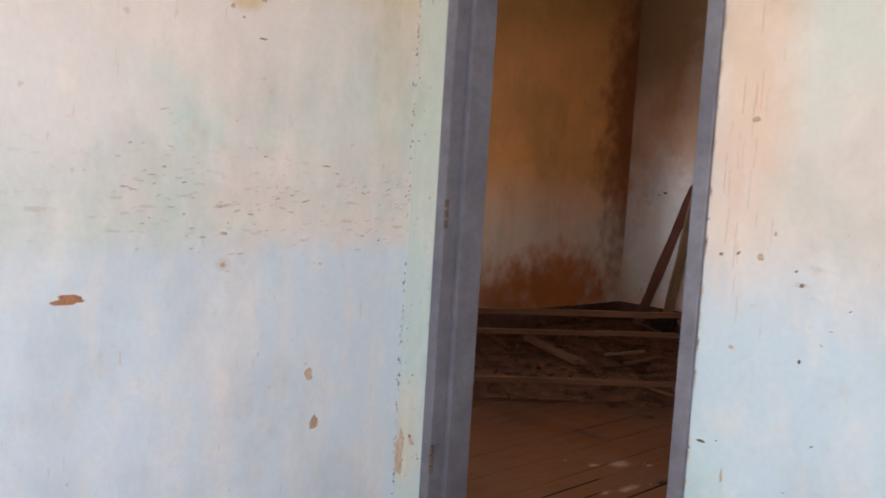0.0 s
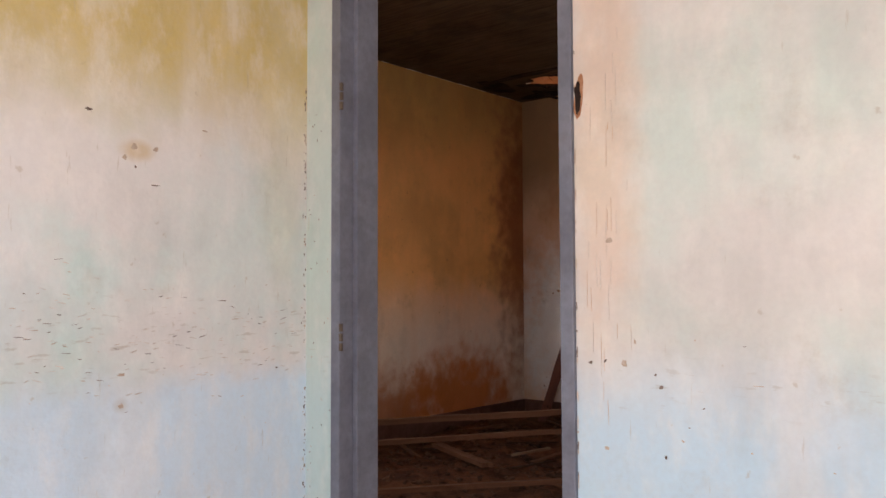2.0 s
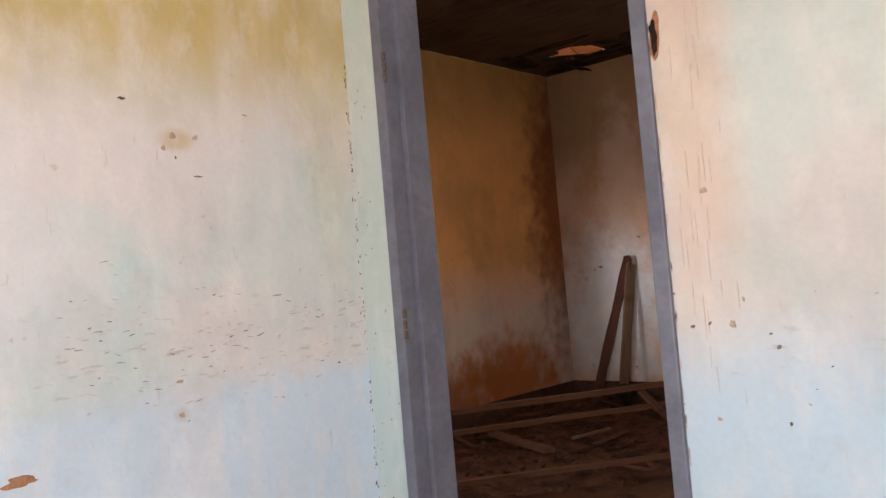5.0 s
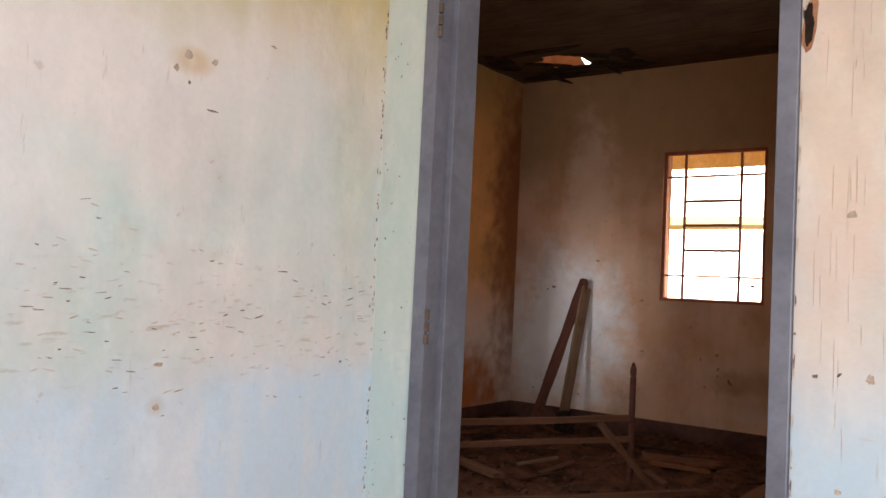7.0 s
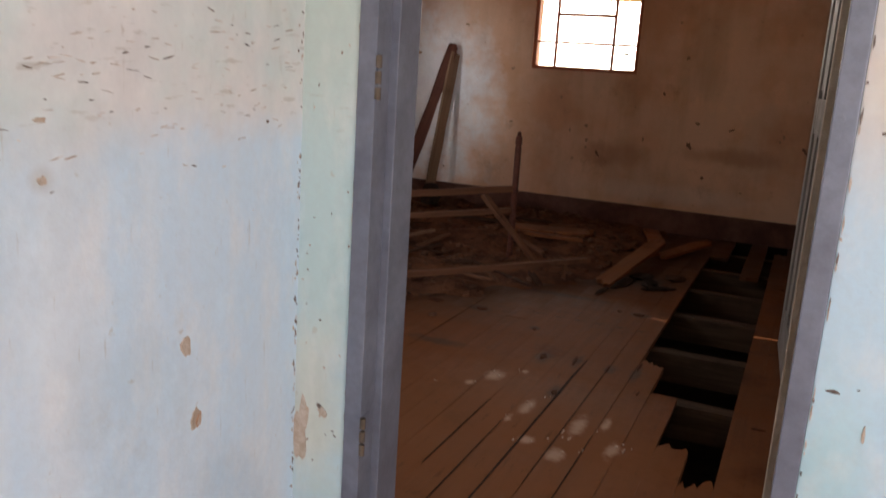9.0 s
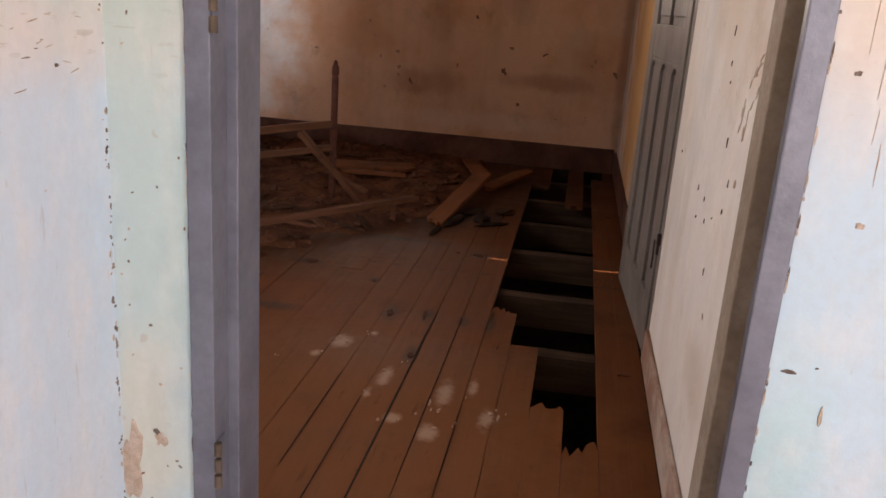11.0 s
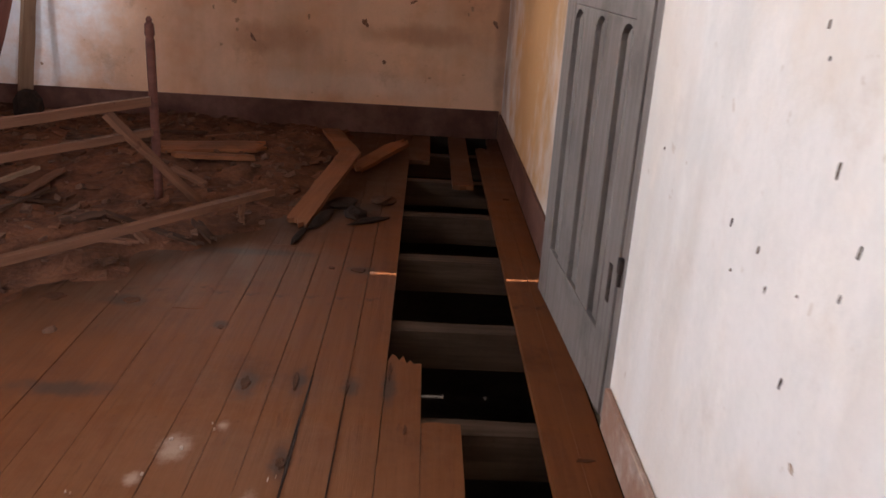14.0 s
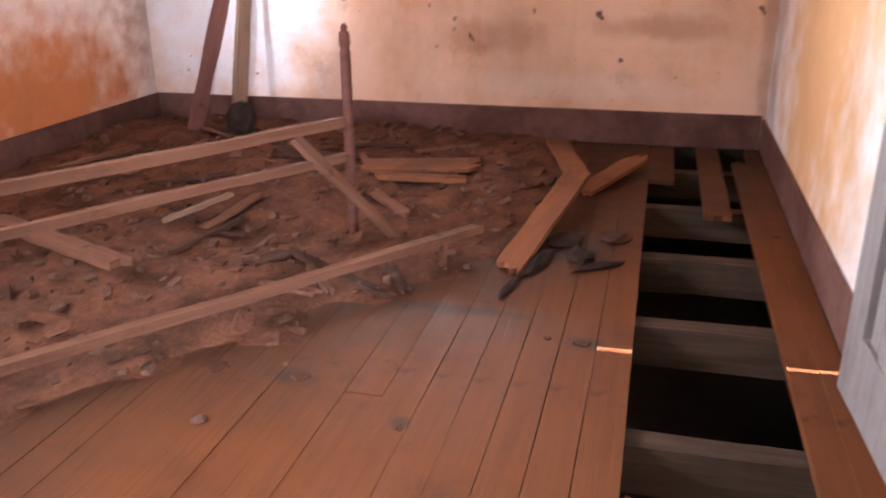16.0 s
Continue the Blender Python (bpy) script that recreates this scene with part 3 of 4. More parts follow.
eave = structure("trim", boxes((-3.1, 6.70, 2.56, 3.9, 6.73, 2.72)), M_OCHRE, "ochre eaves board outside the window", "eaves board")

# --- side door in the east wall, nearly shut
side = tagged(new("door_1"), "weathered grey panelled wooden door, slightly ajar", "door", "", "structure")
ang = math.degrees(math.atan2(1.098 - 1.048, 2.385 - 1.515))
side.matrix_basis = Matrix.Translation((1.098, 1.512, 0.003)) @ Matrix.Rotation(radians(ang), 4, "Z")
DW, DH, DT = 0.86, 2.05, 0.035
part("stile", boxes((0, 0, 0, DT, 0.115, DH)), M_GREY, side, "", 0.003)
part("stile", boxes((0, DW - 0.115, 0, DT, DW, DH)), M_GREY, side, "", 0.003)
for za, zb in ((0.0, 0.19), (0.985, 1.11), (1.93, DH)):
    part("rail", boxes((0.001, 0.1155, za, DT, DW - 0.1155, zb)), M_GREY, side, "", 0.003)
# Near-black colour paints the shade in the grooves between the slats.
part("panel", boxes((0.026, 0.1155, 0.19, DT - 0.001, DW - 0.1155, 0.985)), M_DARK, side, "near-black backing standing in for groove shade")


def arched_slat(y0, y1, z0, z1, front, back):
    """An upright slat with a rounded top and softened front edges."""
    bm = bmesh.new()
    r = (y1 - y0) / 2
    rim = [(y0, z0), (y1, z0)] + [((y0 + y1) / 2 + r * math.cos(math.pi * k / 8), z1 - r * 0.8 + r * 0.8 * math.sin(math.pi * k / 8)) for k in range(9)]
    c = ((y0 + y1) / 2, (z0 + z1) / 2)
    rings = [[bm.verts.new((x, c[0] + (y - c[0]) * f, c[1] + (z - c[1]) * (1 - (1 - f) * 0.1))) for y, z in rim] for x, f in ((back, 1.0), (front + 0.006, 1.0), (front, 0.78))]
    for p, q in zip(rings, rings[1:]):
        for k in range(len(rim)):
            j = (k + 1) % len(rim)
            bm.faces.new((p[k], p[j], q[j], q[k]))
    bm.faces.new(rings[0])
    bm.faces.new(rings[-1])
    return bm


def spandrel(y0, y1, z1, front, back):
    """The square head of a flute, cut to an arch below."""
    bm = bmesh.new()
    r, c = (y1 - y0) / 2, (y0 + y1) / 2
    arc = [(c + r * math.cos(math.pi * k / 8), z1 - r * 0.8 + r * 0.8 * math.sin(math.pi * k / 8)) for k in range(9)]
    cols = [[bm.verts.new((x, y, z)) for x in (front, back) for z in (za, z1 + 0.012)] for y, za in arc]
    for p, q in zip(cols, cols[1:]):
        for i, j in ((0, 1), (1, 3), (3, 2), (2, 0)):
            bm.faces.new((p[i], p[j], q[j], q[i]))
    bm.faces.new([cols[0][i] for i in (0, 1, 3, 2)])
    bm.faces.new([cols[-1][i] for i in (0, 1, 3, 2)])
    return bm


FL, BAR = 0.115, 0.142
for k in range(3):
    ya = 0.1155 + k * (FL + BAR)
    part("slat", arched_slat(ya + 0.028, ya + FL - 0.034, 0.1905, 0.962, 0.008, 0.0255), M_GREY, side)
    part("flute_head", spandrel(ya, ya + FL, 0.972, 0.0025, 0.0255), M_GREY, side)
    if k < 2:
        part("bar", boxes((0.002, ya + FL + 0.0005, 0.1905, 0.0255, ya + FL + BAR - 0.0005, 0.9845)), M_GREY, side, "", 0.004)
for ya in (0.1155, 0.44):
    part("upper_panel", boxes((0.014, ya, 1.111, DT - 0.002, ya + 0.302, 1.929)), M_GREY, side)
    part("panel_moulding", boxes((0.006, ya + 0.028, 1.14, 0.0139, ya + 0.275, 1.90)), M_GREY, side, "", 0.005)
part("rail", boxes((0.001, 0.4175, 1.111, DT, 0.4400, 1.929)), M_GREY, side)
part("keyhole_plate", boxes((-0.003, 0.035, 0.30, -0.0005, 0.058, 0.40)), M_RUST, side, "black lock plate")
part("frame_post", boxes((0.006, -0.050, -0.002, 0.06, -0.0015, 2.095)), M_GREY, side, "", 0.003)
latch = tagged(part("latch", boxes((-0.006, -0.03, 0.40, 0.010, -0.012, 0.44), (-0.006, -0.034, 0.37, 0.002, -0.022, 0.3995)), M_RUST, side, "broken metal latch", 0.002))

# --- loose timber
board("leaning_board", (-2.02, 4.52, 0.02), (-1.74, 4.86, 1.32), 0.085, 0.03, M_RED, 21, None, 70, label="red-stained board leaning against the far wall", category="board", group="leaning boards")
board("leaning_board", (-1.80, 4.62, 0.02), (-1.73, 4.865, 1.27), 0.085, 0.028, M_TAN, 22, None, 80, label="bare wooden board leaning against the far wall", category="board", group="leaning boards")

bed = thing("bed_frame", "collapsed old wooden bed frame with a turned post", "bed")


def turned_post(height, r):
    bm = bmesh.new()
    prof = [(0, r), (height - 0.10, r), (height - 0.085, r * 0.8), (height - 0.07, r * 1.1), (height - 0.03, r * 0.95), (height - 0.022, r * 0.55), (height - 0.012, r * 0.7), (height, r * 0.25)]
    seg = 14
    rings = [[bm.verts.new((math.cos(2 * math.pi * k / seg) * q, math.sin(2 * math.pi * k / seg) * q, z)) for k in range(seg)] for z, q in prof]
    for a, b in zip(rings, rings[1:]):
        for k in range(seg):
            bm.faces.new((a[k], a[(k + 1) % seg], b[(k + 1) % seg], b[k]))
    bm.faces.new(rings[0])
    bm.faces.new(rings[-1])
    return bm


post = part("post", turned_post(0.80, 0.019), M_RED, bed, "dark turned bedpost")
post.matrix_basis = Matrix.Translation((-0.52, 3.11, 0.0))
post2 = part("post", turned_post(0.56, 0.024), M_RED, bed)
post2.matrix_basis = Matrix.Translation((-1.60, 1.42, 0.0))
board("side_rail", (-0.53, 3.09, 0.44), (-1.585, 1.44, 0.43), 0.032, 0.036, M_BOARD, 31, bed)
board("side_rail", (-0.53, 3.09, 0.315), (-1.585, 1.44, 0.31), 0.028, 0.030, M_BOARD, 32, bed)
board("fallen_beam", (-0.03, 3.06, 0.09), (-1.45, 1.10, 0.09), 0.036, 0.028, M_BOARD, 33, None, 0, label="long dusty wooden beam lying across the rubble", category="beam")
board("prop_stick", (-0.12, 2.93, 0.0), (-0.115, 2.935, 0.095), 0.02, 0.018, M_BOARD, 34, None, 0, 0.003, label="short stick propping up the fallen beam", category="stick")
board("prop_stick", (-1.30, 1.31, 0.0), (-1.295, 1.315, 0.095), 0.05, 0.05, M_BOARD, 134, None, 0, 0.003, label="short block under the fallen beam", category="stick")
board("loose_stick", (-0.67, 2.94, 0.425), (-0.36, 3.10, 0.03), 0.04, 0.025, M_BOARD, 35, None, 30, label="pale stick leaning on the bed rail", category="stick")
board("short_board", (-1.05, 2.44, 0.10), (-1.66, 2.62, 0.14), 0.07, 0.03, M_BOARD, 36, None, 0, label="short broken board on the rubble", category="board")
board("broken_plank", (0.03, 4.82, 0.010), (0.25, 3.80, 0.10), 0.105, 0.02, M_PLANK, 37, None, 0, label="floor plank broken and lifted in the middle", category="plank", group="lifted planks")
board("broken_plank", (0.25, 3.82, 0.11), (0.10, 2.93, 0.004), 0.105, 0.02, M_PLANK, 38, None, 0, 0.05, label="broken plank end sloping to the floor", category="plank", group="lifted planks")
board("broken_plank", (0.27, 3.88, 0.012), (0.50, 4.38, 0.05), 0.10, 0.02, M_PLANK, 39, None, 0, 0.05, label="loose plank piece near the far wall", category="plank", group="lifted planks")


board("broken_board", (-0.72, 3.86, 0.075), (-0.24, 3.97, 0.075), 0.16, 0.02, M_PLANK, 45, None, 3, 0.04, label="short orange-brown board lying on the rubble", category="board", group="boards on the rubble")
board("broken_board", (-0.62, 3.72, 0.07), (-0.28, 3.78, 0.06), 0.09, 0.02, M_PLANK, 46, None, -4, 0.05, label="splintered orange-brown board lying on the rubble", category="board", group="boards on the rubble")
board("loose_stick", (-1.20, 2.92, 0.085), (-1.09, 3.24, 0.10), 0.022, 0.016, M_TAN, 47, None, 0, 0.02, label="thin pale stick lying on the rubble", category="stick")
board("loose_stick", (-2.12, 3.45, 0.085), (-1.95, 3.86, 0.10), 0.03, 0.02, M_BOARD, 48, None, 0, 0.02, label="brown stick lying by the wall", category="stick")


def scrap(name, at, size, seed, material, label, category):
    rng = random.Random(seed)
    bm = bmesh.new()
    bmesh.ops.create_icosphere(bm, subdivisions=2, radius=0.5)
    for v in bm.verts:
        k = 1 + 0.5 * noise.noise(v.co * 2.3 + Vector((seed, 0, 0)))
        v.co = Vector((v.co.x * size[0] * k, v.co.y * size[1] * k, max(0.0, v.co.z * size[2] * k + size[2] * 0.2)))
    ob = part(name, bm, material, None, label)
    ob.matrix_basis = Matrix.Translation(at) @ Matrix.Rotation(rng.uniform(0, 6), 4, "Z")
    return tagged(ob, "", category)


scrap("charred_scrap", (0.26, 3.28, 0.0), (0.20, 0.13, 0.03), 3, M_DARK, "black charred scrap under the lifted plank", "scrap")
scrap("charred_scrap", (0.13, 2.80, 0.0), (0.20, 0.035, 0.02), 4, M_DARK, "thin dark splinter on the floor", "scrap")
scrap("charred_scrap", (0.40, 3.04, 0.0), (0.20, 0.05, 0.025), 5, M_DARK, "dark scrap beside the lifted plank", "scrap")
scrap("charred_scrap", (0.33, 3.12, 0.0), (0.16, 0.10, 0.05), 7, M_DARK, "crumbled black scrap beside the lifted plank", "scrap")
scrap("charred_scrap", (0.19, 3.02, 0.0), (0.24, 0.06, 0.04), 8, M_DARK, "black splinter under the lifted plank", "scrap")
scrap("charred_scrap", (0.44, 3.34, 0.0), (0.12, 0.14, 0.035), 9, M_LATH, "brown crumbled wood scrap on the planks", "scrap")
scrap("charred_scrap", (-1.72, 4.55, 0.05), (0.20, 0.16, 0.22), 6, M_DARK, "dark lump at the foot of the boards", "scrap")


# --- rubble: one uneven mound and countless bits
def rubble_height(x, y):
    edge = (x + 0.03) * -0.80 + (y - 3.06) * 0.60
    a = max(0.0, min(1.0, (edge + 0.22 + 0.25 * noise.noise(Vector((x * 4.0, y * 4.0, 11.0)))) / 0.6))
    b = max(0.0, min(1.0, (0.25 - x) / 0.4)) * max(0.0, min(1.0, (y - 1.2) / 0.5))
    n1 = noise.noise(Vector((x * 1.7, y * 1.7, 2.0)))
    n2 = noise.noise(Vector((x * 6.0, y * 6.0, 5.0)))
    n3 = noise.noise(Vector((x * 19.0, y * 19.0, 8.0)))
    return a * b * (0.055 + 0.05 * n1 + 0.03 * n2 + 0.016 * n3) - 0.012


def rubble_mesh():
    bm = bmesh.new()
    nx, ny = 120, 150
    x0, x1, y0, y1 = XL + 0.019, 0.30, 1.1, Y1 - 0.019
    vs = [[bm.verts.new((x0 + (x1 - x0) * i / nx, y0 + (y1 - y0) * j / ny, 0)) for j in range(ny + 1)] for i in range(nx + 1)]
    for row in vs:
        for v in row:
            v.co.z = rubble_height(v.co.x, v.co.y)
    for i in range(nx):
        for j in range(ny):
            q = (vs[i][j], vs[i + 1][j], vs[i + 1][j + 1], vs[i][j + 1])
            if max(v.co.z for v in q) > 0.0:
                bm.faces.new(q)
    bmesh.ops.delete(bm, geom=[v for v in bm.verts if not v.link_faces], context="VERTS")
    return bm


tagged(part("rubble", rubble_mesh(), M_DIRT, None, "heap of red-brown dirt and fallen plaster", 0, True), "", "rubble", "", "stuff")


def bits_mesh(count, seed, region, lo, hi, flat):
    rng = random.Random(seed)
    bm = bmesh.new()
    made = 0
    while made < count:
        x, y = rng.uniform(region[0], region[2]), rng.uniform(region[1], region[3])
        h = rubble_height(x, y)
        if h < 0.004 and rng.random() < 0.985:
            continue
        h = max(h, 0.0)
        s = rng.uniform(lo, hi) * rng.uniform(0.5, 1)
        m = Matrix.Translation((x, y, h - s * 0.05)) @ Euler((rng.uniform(-0.5, 0.5), rng.uniform(-0.5, 0.5), rng.uniform(0, 6.28))).to_matrix().to_4x4()
        lx, ly = s * rng.uniform(0.7, 1.8), s * rng.uniform(0.4, 1.0)
        vs = box(bm, -lx / 2, -ly / 2, 0, lx / 2, ly / 2, s * flat)
        for v in vs:
            v.co += Vector((rng.uniform(-1, 1), rng.uniform(-1, 1), rng.uniform(-0.5, 0.5))) * s * 0.14
        bmesh.ops.transform(bm, matrix=m, verts=vs)
        made += 1
    return bm


M_BIT = simple("rubble_bit", (0.085, 0.040, 0.024), (0.17, 0.090, 0.058), 9.0, 0.95, 0.6)
tagged(part("debris", bits_mesh(700, 41, (XL + 0.05, 1.1, 0.45, Y1 - 0.05), 0.012, 0.05, 0.5), M_BIT, None, "scattered plaster and brick bits"), "", "debris", "", "stuff")
tagged(part("debris", bits_mesh(260, 42, (XL + 0.05, 1.1, 0.30, Y1 - 0.05), 0.03, 0.075, 0.25), M_DIRT, None, "crumbled earth lumps"), "", "debris", "", "stuff")
rngb = random.Random(77)
for k in range(34):
    x, y = rngb.uniform(-2.2, -0.1), rngb.uniform(2.5, 4.7)
    a, ln = rngb.uniform(0, 3.14), rngb.uniform(0.12, 0.5)
    h = max(0, rubble_height(x, y)) + 0.004
    p1 = (x + math.cos(a) * ln, y + math.sin(a) * ln)
    if p1[0] < XL + 0.1 or p1[1] > Y1 - 0.08 or p1[0] > -0.25:
        continue
    board("broken_lath", (x, y, h), (*p1, max(0, rubble_height(*p1)) + 0.012), rngb.uniform(0.02, 0.06), 0.012, (M_BOARD, M_LATH, M_LATH)[k % 3], 300 + k, None, rngb.uniform(-12, 12), 0.03,
          label="broken wooden lath lying in the rubble", category="lath", group="laths in the rubble")

# --- burnt scraps at the ceiling hole
for k, (x, y, ln, a, dz) in enumerate(((-2.20, 4.30, 0.5, 0.3, -0.05), (-1.95, 4.62, 0.62, -0.2, -0.04), (-1.75, 4.20, 0.45, 0.5, -0.03), (-1.52, 4.46, 0.4, 1.3, -0.06), (-2.15, 4.55, 0.4, 1.0, -0.08))):
    board("hanging_lath", (x, y, CEIL + 0.012), (x + math.cos(a) * ln, y + math.sin(a) * ln * 0.6, CEIL + dz), 0.06, 0.012, M_SOOT, 500 + k, ceiling, 0, 0.05)
for k, (x, y, w, h) in enumerate(((-2.30, 4.25, 0.30, 0.6), (-2.1, 4.78, 0.8, 0.2), (-1.28, 4.72, 0.35, 0.30), (-1.25, 4.4, 0.22, 0.4), (-1.85, 4.04, 0.9, 0.12))):
    blot("soot_stain", "z", (x, y, CEIL + 0.002), (w, h), M_SOOT, 61 + k, ceiling, 0.004 + 0.001 * k, -1)

# --- scars on the walls
for k, (y, z, w, h, mt) in enumerate(((-1.11, 0.86, 0.10, 0.036, M_BRICK), (-1.12, 1.68, 0.06, 0.06, M_BRICK), (-0.38, 0.59, 0.036, 0.06, M_MARK), (-0.352, 0.43, 0.036, 0.062, M_MARK), (-0.345, 0.425, 0.02, 0.04, M_BRICK),
                                      (-0.66, 1.70, 0.035, 0.05, M_MARK), (-0.69, 1.665, 0.03, 0.03, M_MARK), (-0.655, 1.64, 0.014, 0.014, M_BLACK), (-0.59, 1.70, 0.03, 0.035, M_MARK),
                                      (-0.59, 1.59, 0.07, 0.008, M_BLACK), (-0.80, 1.79, 0.045, 0.018, M_BLACK), (-0.42, 1.78, 0.04, 0.012, M_MARK), (-0.69, 1.03, 0.05, 0.018, M_MARK),
                                      (-0.69, 0.94, 0.03, 0.035, M_MARK), (-0.13, 1.01, 0.014, 0.014, M_BLACK), (-0.35, 1.24, 0.07, 0.006, M_BLACK), (-0.30, 1.18, 0.05, 0.006, M_MARK))):
    f = 0.9 if k in (0, 2, 3, 4) else 0.55
    blot("wall_scar", "x", (HW, y, z), (w * f, h * f), mt, 600 + k, hall_west, 0.0025, 1)
rs = random.Random(15)
for k in range(170):
    y, z = -rs.uniform(0.05, 1.0), rs.gauss(1.12, 0.09)
    blot("wall_scratch", "x", (HW, y, z), (rs.uniform(0.005, 0.032), rs.uniform(0.001, 0.003)), (M_BLACK, M_MARK, M_FAINT, M_FAINT)[k % 4], 700 + k, hall_west, 0.002, 1, rs.uniform(-0.3, 0.3))
for k in range(120):
    z = rs.uniform(0.1, 2.0)
    blot("corner_crumb", "x", (HW, -abs(rs.gauss(0, 0.006)) - 0.004, z), (rs.uniform(0.002, 0.007), rs.uniform(0.003, 0.014)), (M_BLACK, M_MARK, M_BLACK)[k % 3], 800 + k, hall_west, 0.0015, 1)
for k, (x, z, w, h, mt) in enumerate(((1.161, 1.081, 0.022, 0.014, M_BLACK), (1.259, 1.084, 0.028, 0.035, M_MARK), (1.36, 1.03, 0.02, 0.02, M_BLACK), (1.345, 1.06, 0.012, 0.01, M_BLACK),
                                      (1.207, 0.863, 0.03, 0.016, M_MARK), (1.21, 0.55, 0.012, 0.06, M_MARK), (1.134, 1.79, 0.034, 0.14, M_BRICK), (1.132, 1.79, 0.024, 0.11, M_DARK),
                                      (1.29, 1.14, 0.012, 0.02, M_MARK), (1.37, 0.86, 0.01, 0.02, M_BLACK), (1.15, 0.62, 0.05, 0.012, M_BLACK), (0.081, 0.345, 0.022, 0.022, M_BLACK), (0.09, 0.33, 0.05, 0.05, M_MARK),
                                      (0.03, 0.27, 0.05, 0.2, M_MARK), (1.60, 1.05, 0.05, 0.004, M_MARK), (1.22, 1.40, 0.03, 0.03, M_MARK))):
    f = 1.0 if k in (6, 7, 13) else 0.62
    blot("wall_scar", "y", (x, 0, z), (w * f, h * f), mt, 900 + k, wall_entry, 0.0022 + 0.0006 * (k % 2), -1)
for k in range(34):
    ln = rs.uniform(0.02, 0.12)
    blot("wall_scratch", "y", (rs.gauss(1.215, 0.03), 0, rs.uniform(0.95, 1.95)), (rs.uniform(0.0008, 0.0016), ln), (M_RAW, M_FAINT, M_FAINT)[k % 3], 960 + k, wall_entry, 0.0012, -1, rs.uniform(-0.03, 0.03))
for k in range(40):
    blot("corner_crumb", "y", (rs.uniform(HW + 0.005, DX0 - 0.01), 0, rs.uniform(0.15, 1.9)), (rs.uniform(0.002, 0.006), rs.uniform(0.003, 0.010)), (M_BLACK, M_MARK, M_SCUFF)[k % 3], 1090 + k, wall_entry, 0.0012, -1, rs.uniform(0, 3))
for k in range(22):
    blot("wall_scar", "y", (rs.uniform(1.15, 2.4), 0, rs.uniform(0.55, 1.15)), (rs.uniform(0.004, 0.016), rs.uniform(0.002, 0.006)), (M_BLACK, M_MARK)[k % 2], 1060 + k, wall_entry, 0.0014, -1, rs.uniform(-0.8, 0.8))
for k in range(90):
    blot("plaster_crumb", "y", ((DX0 - 0.003) if k % 2 else (DX1 + 0.003), 0, rs.uniform(0.08, 2.1)), (rs.uniform(0.002, 0.006), rs.uniform(0.006, 0.04)), (M_CUT, M_MARK, M_BLACK)[k % 3], 1000 + k, wall_entry, 0.0018, -1)
for k, (y, z, w, h) in enumerate(((0.599, 0.888, 0.010, 0.034), (0.892, 0.728, 0.009, 0.026), (0.775, 0.722, 0.010, 0.018), (0.513, 0.812, 0.009, 0.028), (0.728, 0.68, 0.009, 0.020), (0.531, 0.748, 0.008, 0.018),
                                  (0.626, 0.584, 0.009, 0.026), (0.333, 0.947, 0.012, 0.014), (0.633, 0.709, 0.007, 0.008), (0.861, 0.658, 0.008, 0.010), (1.307, 0.755, 0.010, 0.012), (0.279, 0.852, 0.008, 0.020), (0.72, 1.12, 0.010, 0.04),
                                  (0.70, 1.05, 0.006, 0.018), (0.68, 1.01, 0.008, 0.009))):
    blot("wall_scar", "x", (XR, y, z), (w * 0.55, h * 0.8), M_BLACK, 1100 + k, wall_east, 0.002, -1, 0.2)
for k, (y, z, w, h) in enumerate(((0.445, 0.826, 0.022, 0.022), (0.55, 0.50, 0.018, 0.012))):
    blot("wall_scar", "x", (XR, y, z), (w, h), M_MARK, 1130 + k, wall_east, 0.0016, -1, 0.3)
# a double curved scrape made of short broken strokes
for k in range(34):
    f = rs.random()
    inner = k % 2
    a = radians(100 + 75 * f)
    rad = (0.15 if inner else 0.205) + rs.gauss(0, 0.006)
    blot("scrape", "x", (XR, 0.30 - rad * math.cos(a) * 0.95, 0.91 + rad * math.sin(a) * 0.85), (rs.uniform(0.012, 0.04), rs.uniform(0.002, 0.006)), M_FAINT, 1150 + k, wall_east, 0.0012 + 0.0002 * (k % 5), -1, -a + 1.57 + rs.uniform(-0.3, 0.3))
for k, (x, z, w, h) in enumerate(((0.225, 0.679, 0.035, 0.07), (-0.47, 0.554, 0.025, 0.07), (0.347, 0.448, 0.03, 0.03), (0.515, 0.819, 0.05, 0.02), (1.03, 0.716, 0.03, 0.06), (0.0, 1.05, 0.02, 0.04))):
    blot("wall_scar", "y", (x, Y1, z), (w, h), M_SCUFF, 1190 + k, wall_north, 0.002, -1, 0.5)
for k in range(26):
    blot("wall_scar", "y", (rs.uniform(-2.3, 1.0), Y1, rs.uniform(0.3, 1.6)), (rs.uniform(0.01, 0.05), rs.uniform(0.01, 0.04)), M_DAMP, 1200 + k, wall_north, 0.002, -1)

# --- floor: joists and planks
floor = tagged(new("floor"), "dusty red-brown plank floor with a long hole", "floor", "", "structure")
for k, y in enumerate((0.55, 1.43, 2.02, 2.66, 3.24, 3.84, 4.45)):
    ob = part("joist", board_bm(XR - XL - 0.02, 0.07, 0.13, random.Random(k), 0.0, 20, 0.004), M_JOIST, floor)
    ob.matrix_basis = Matrix.Translation((XL + 0.01, y + 0.035, -0.156))


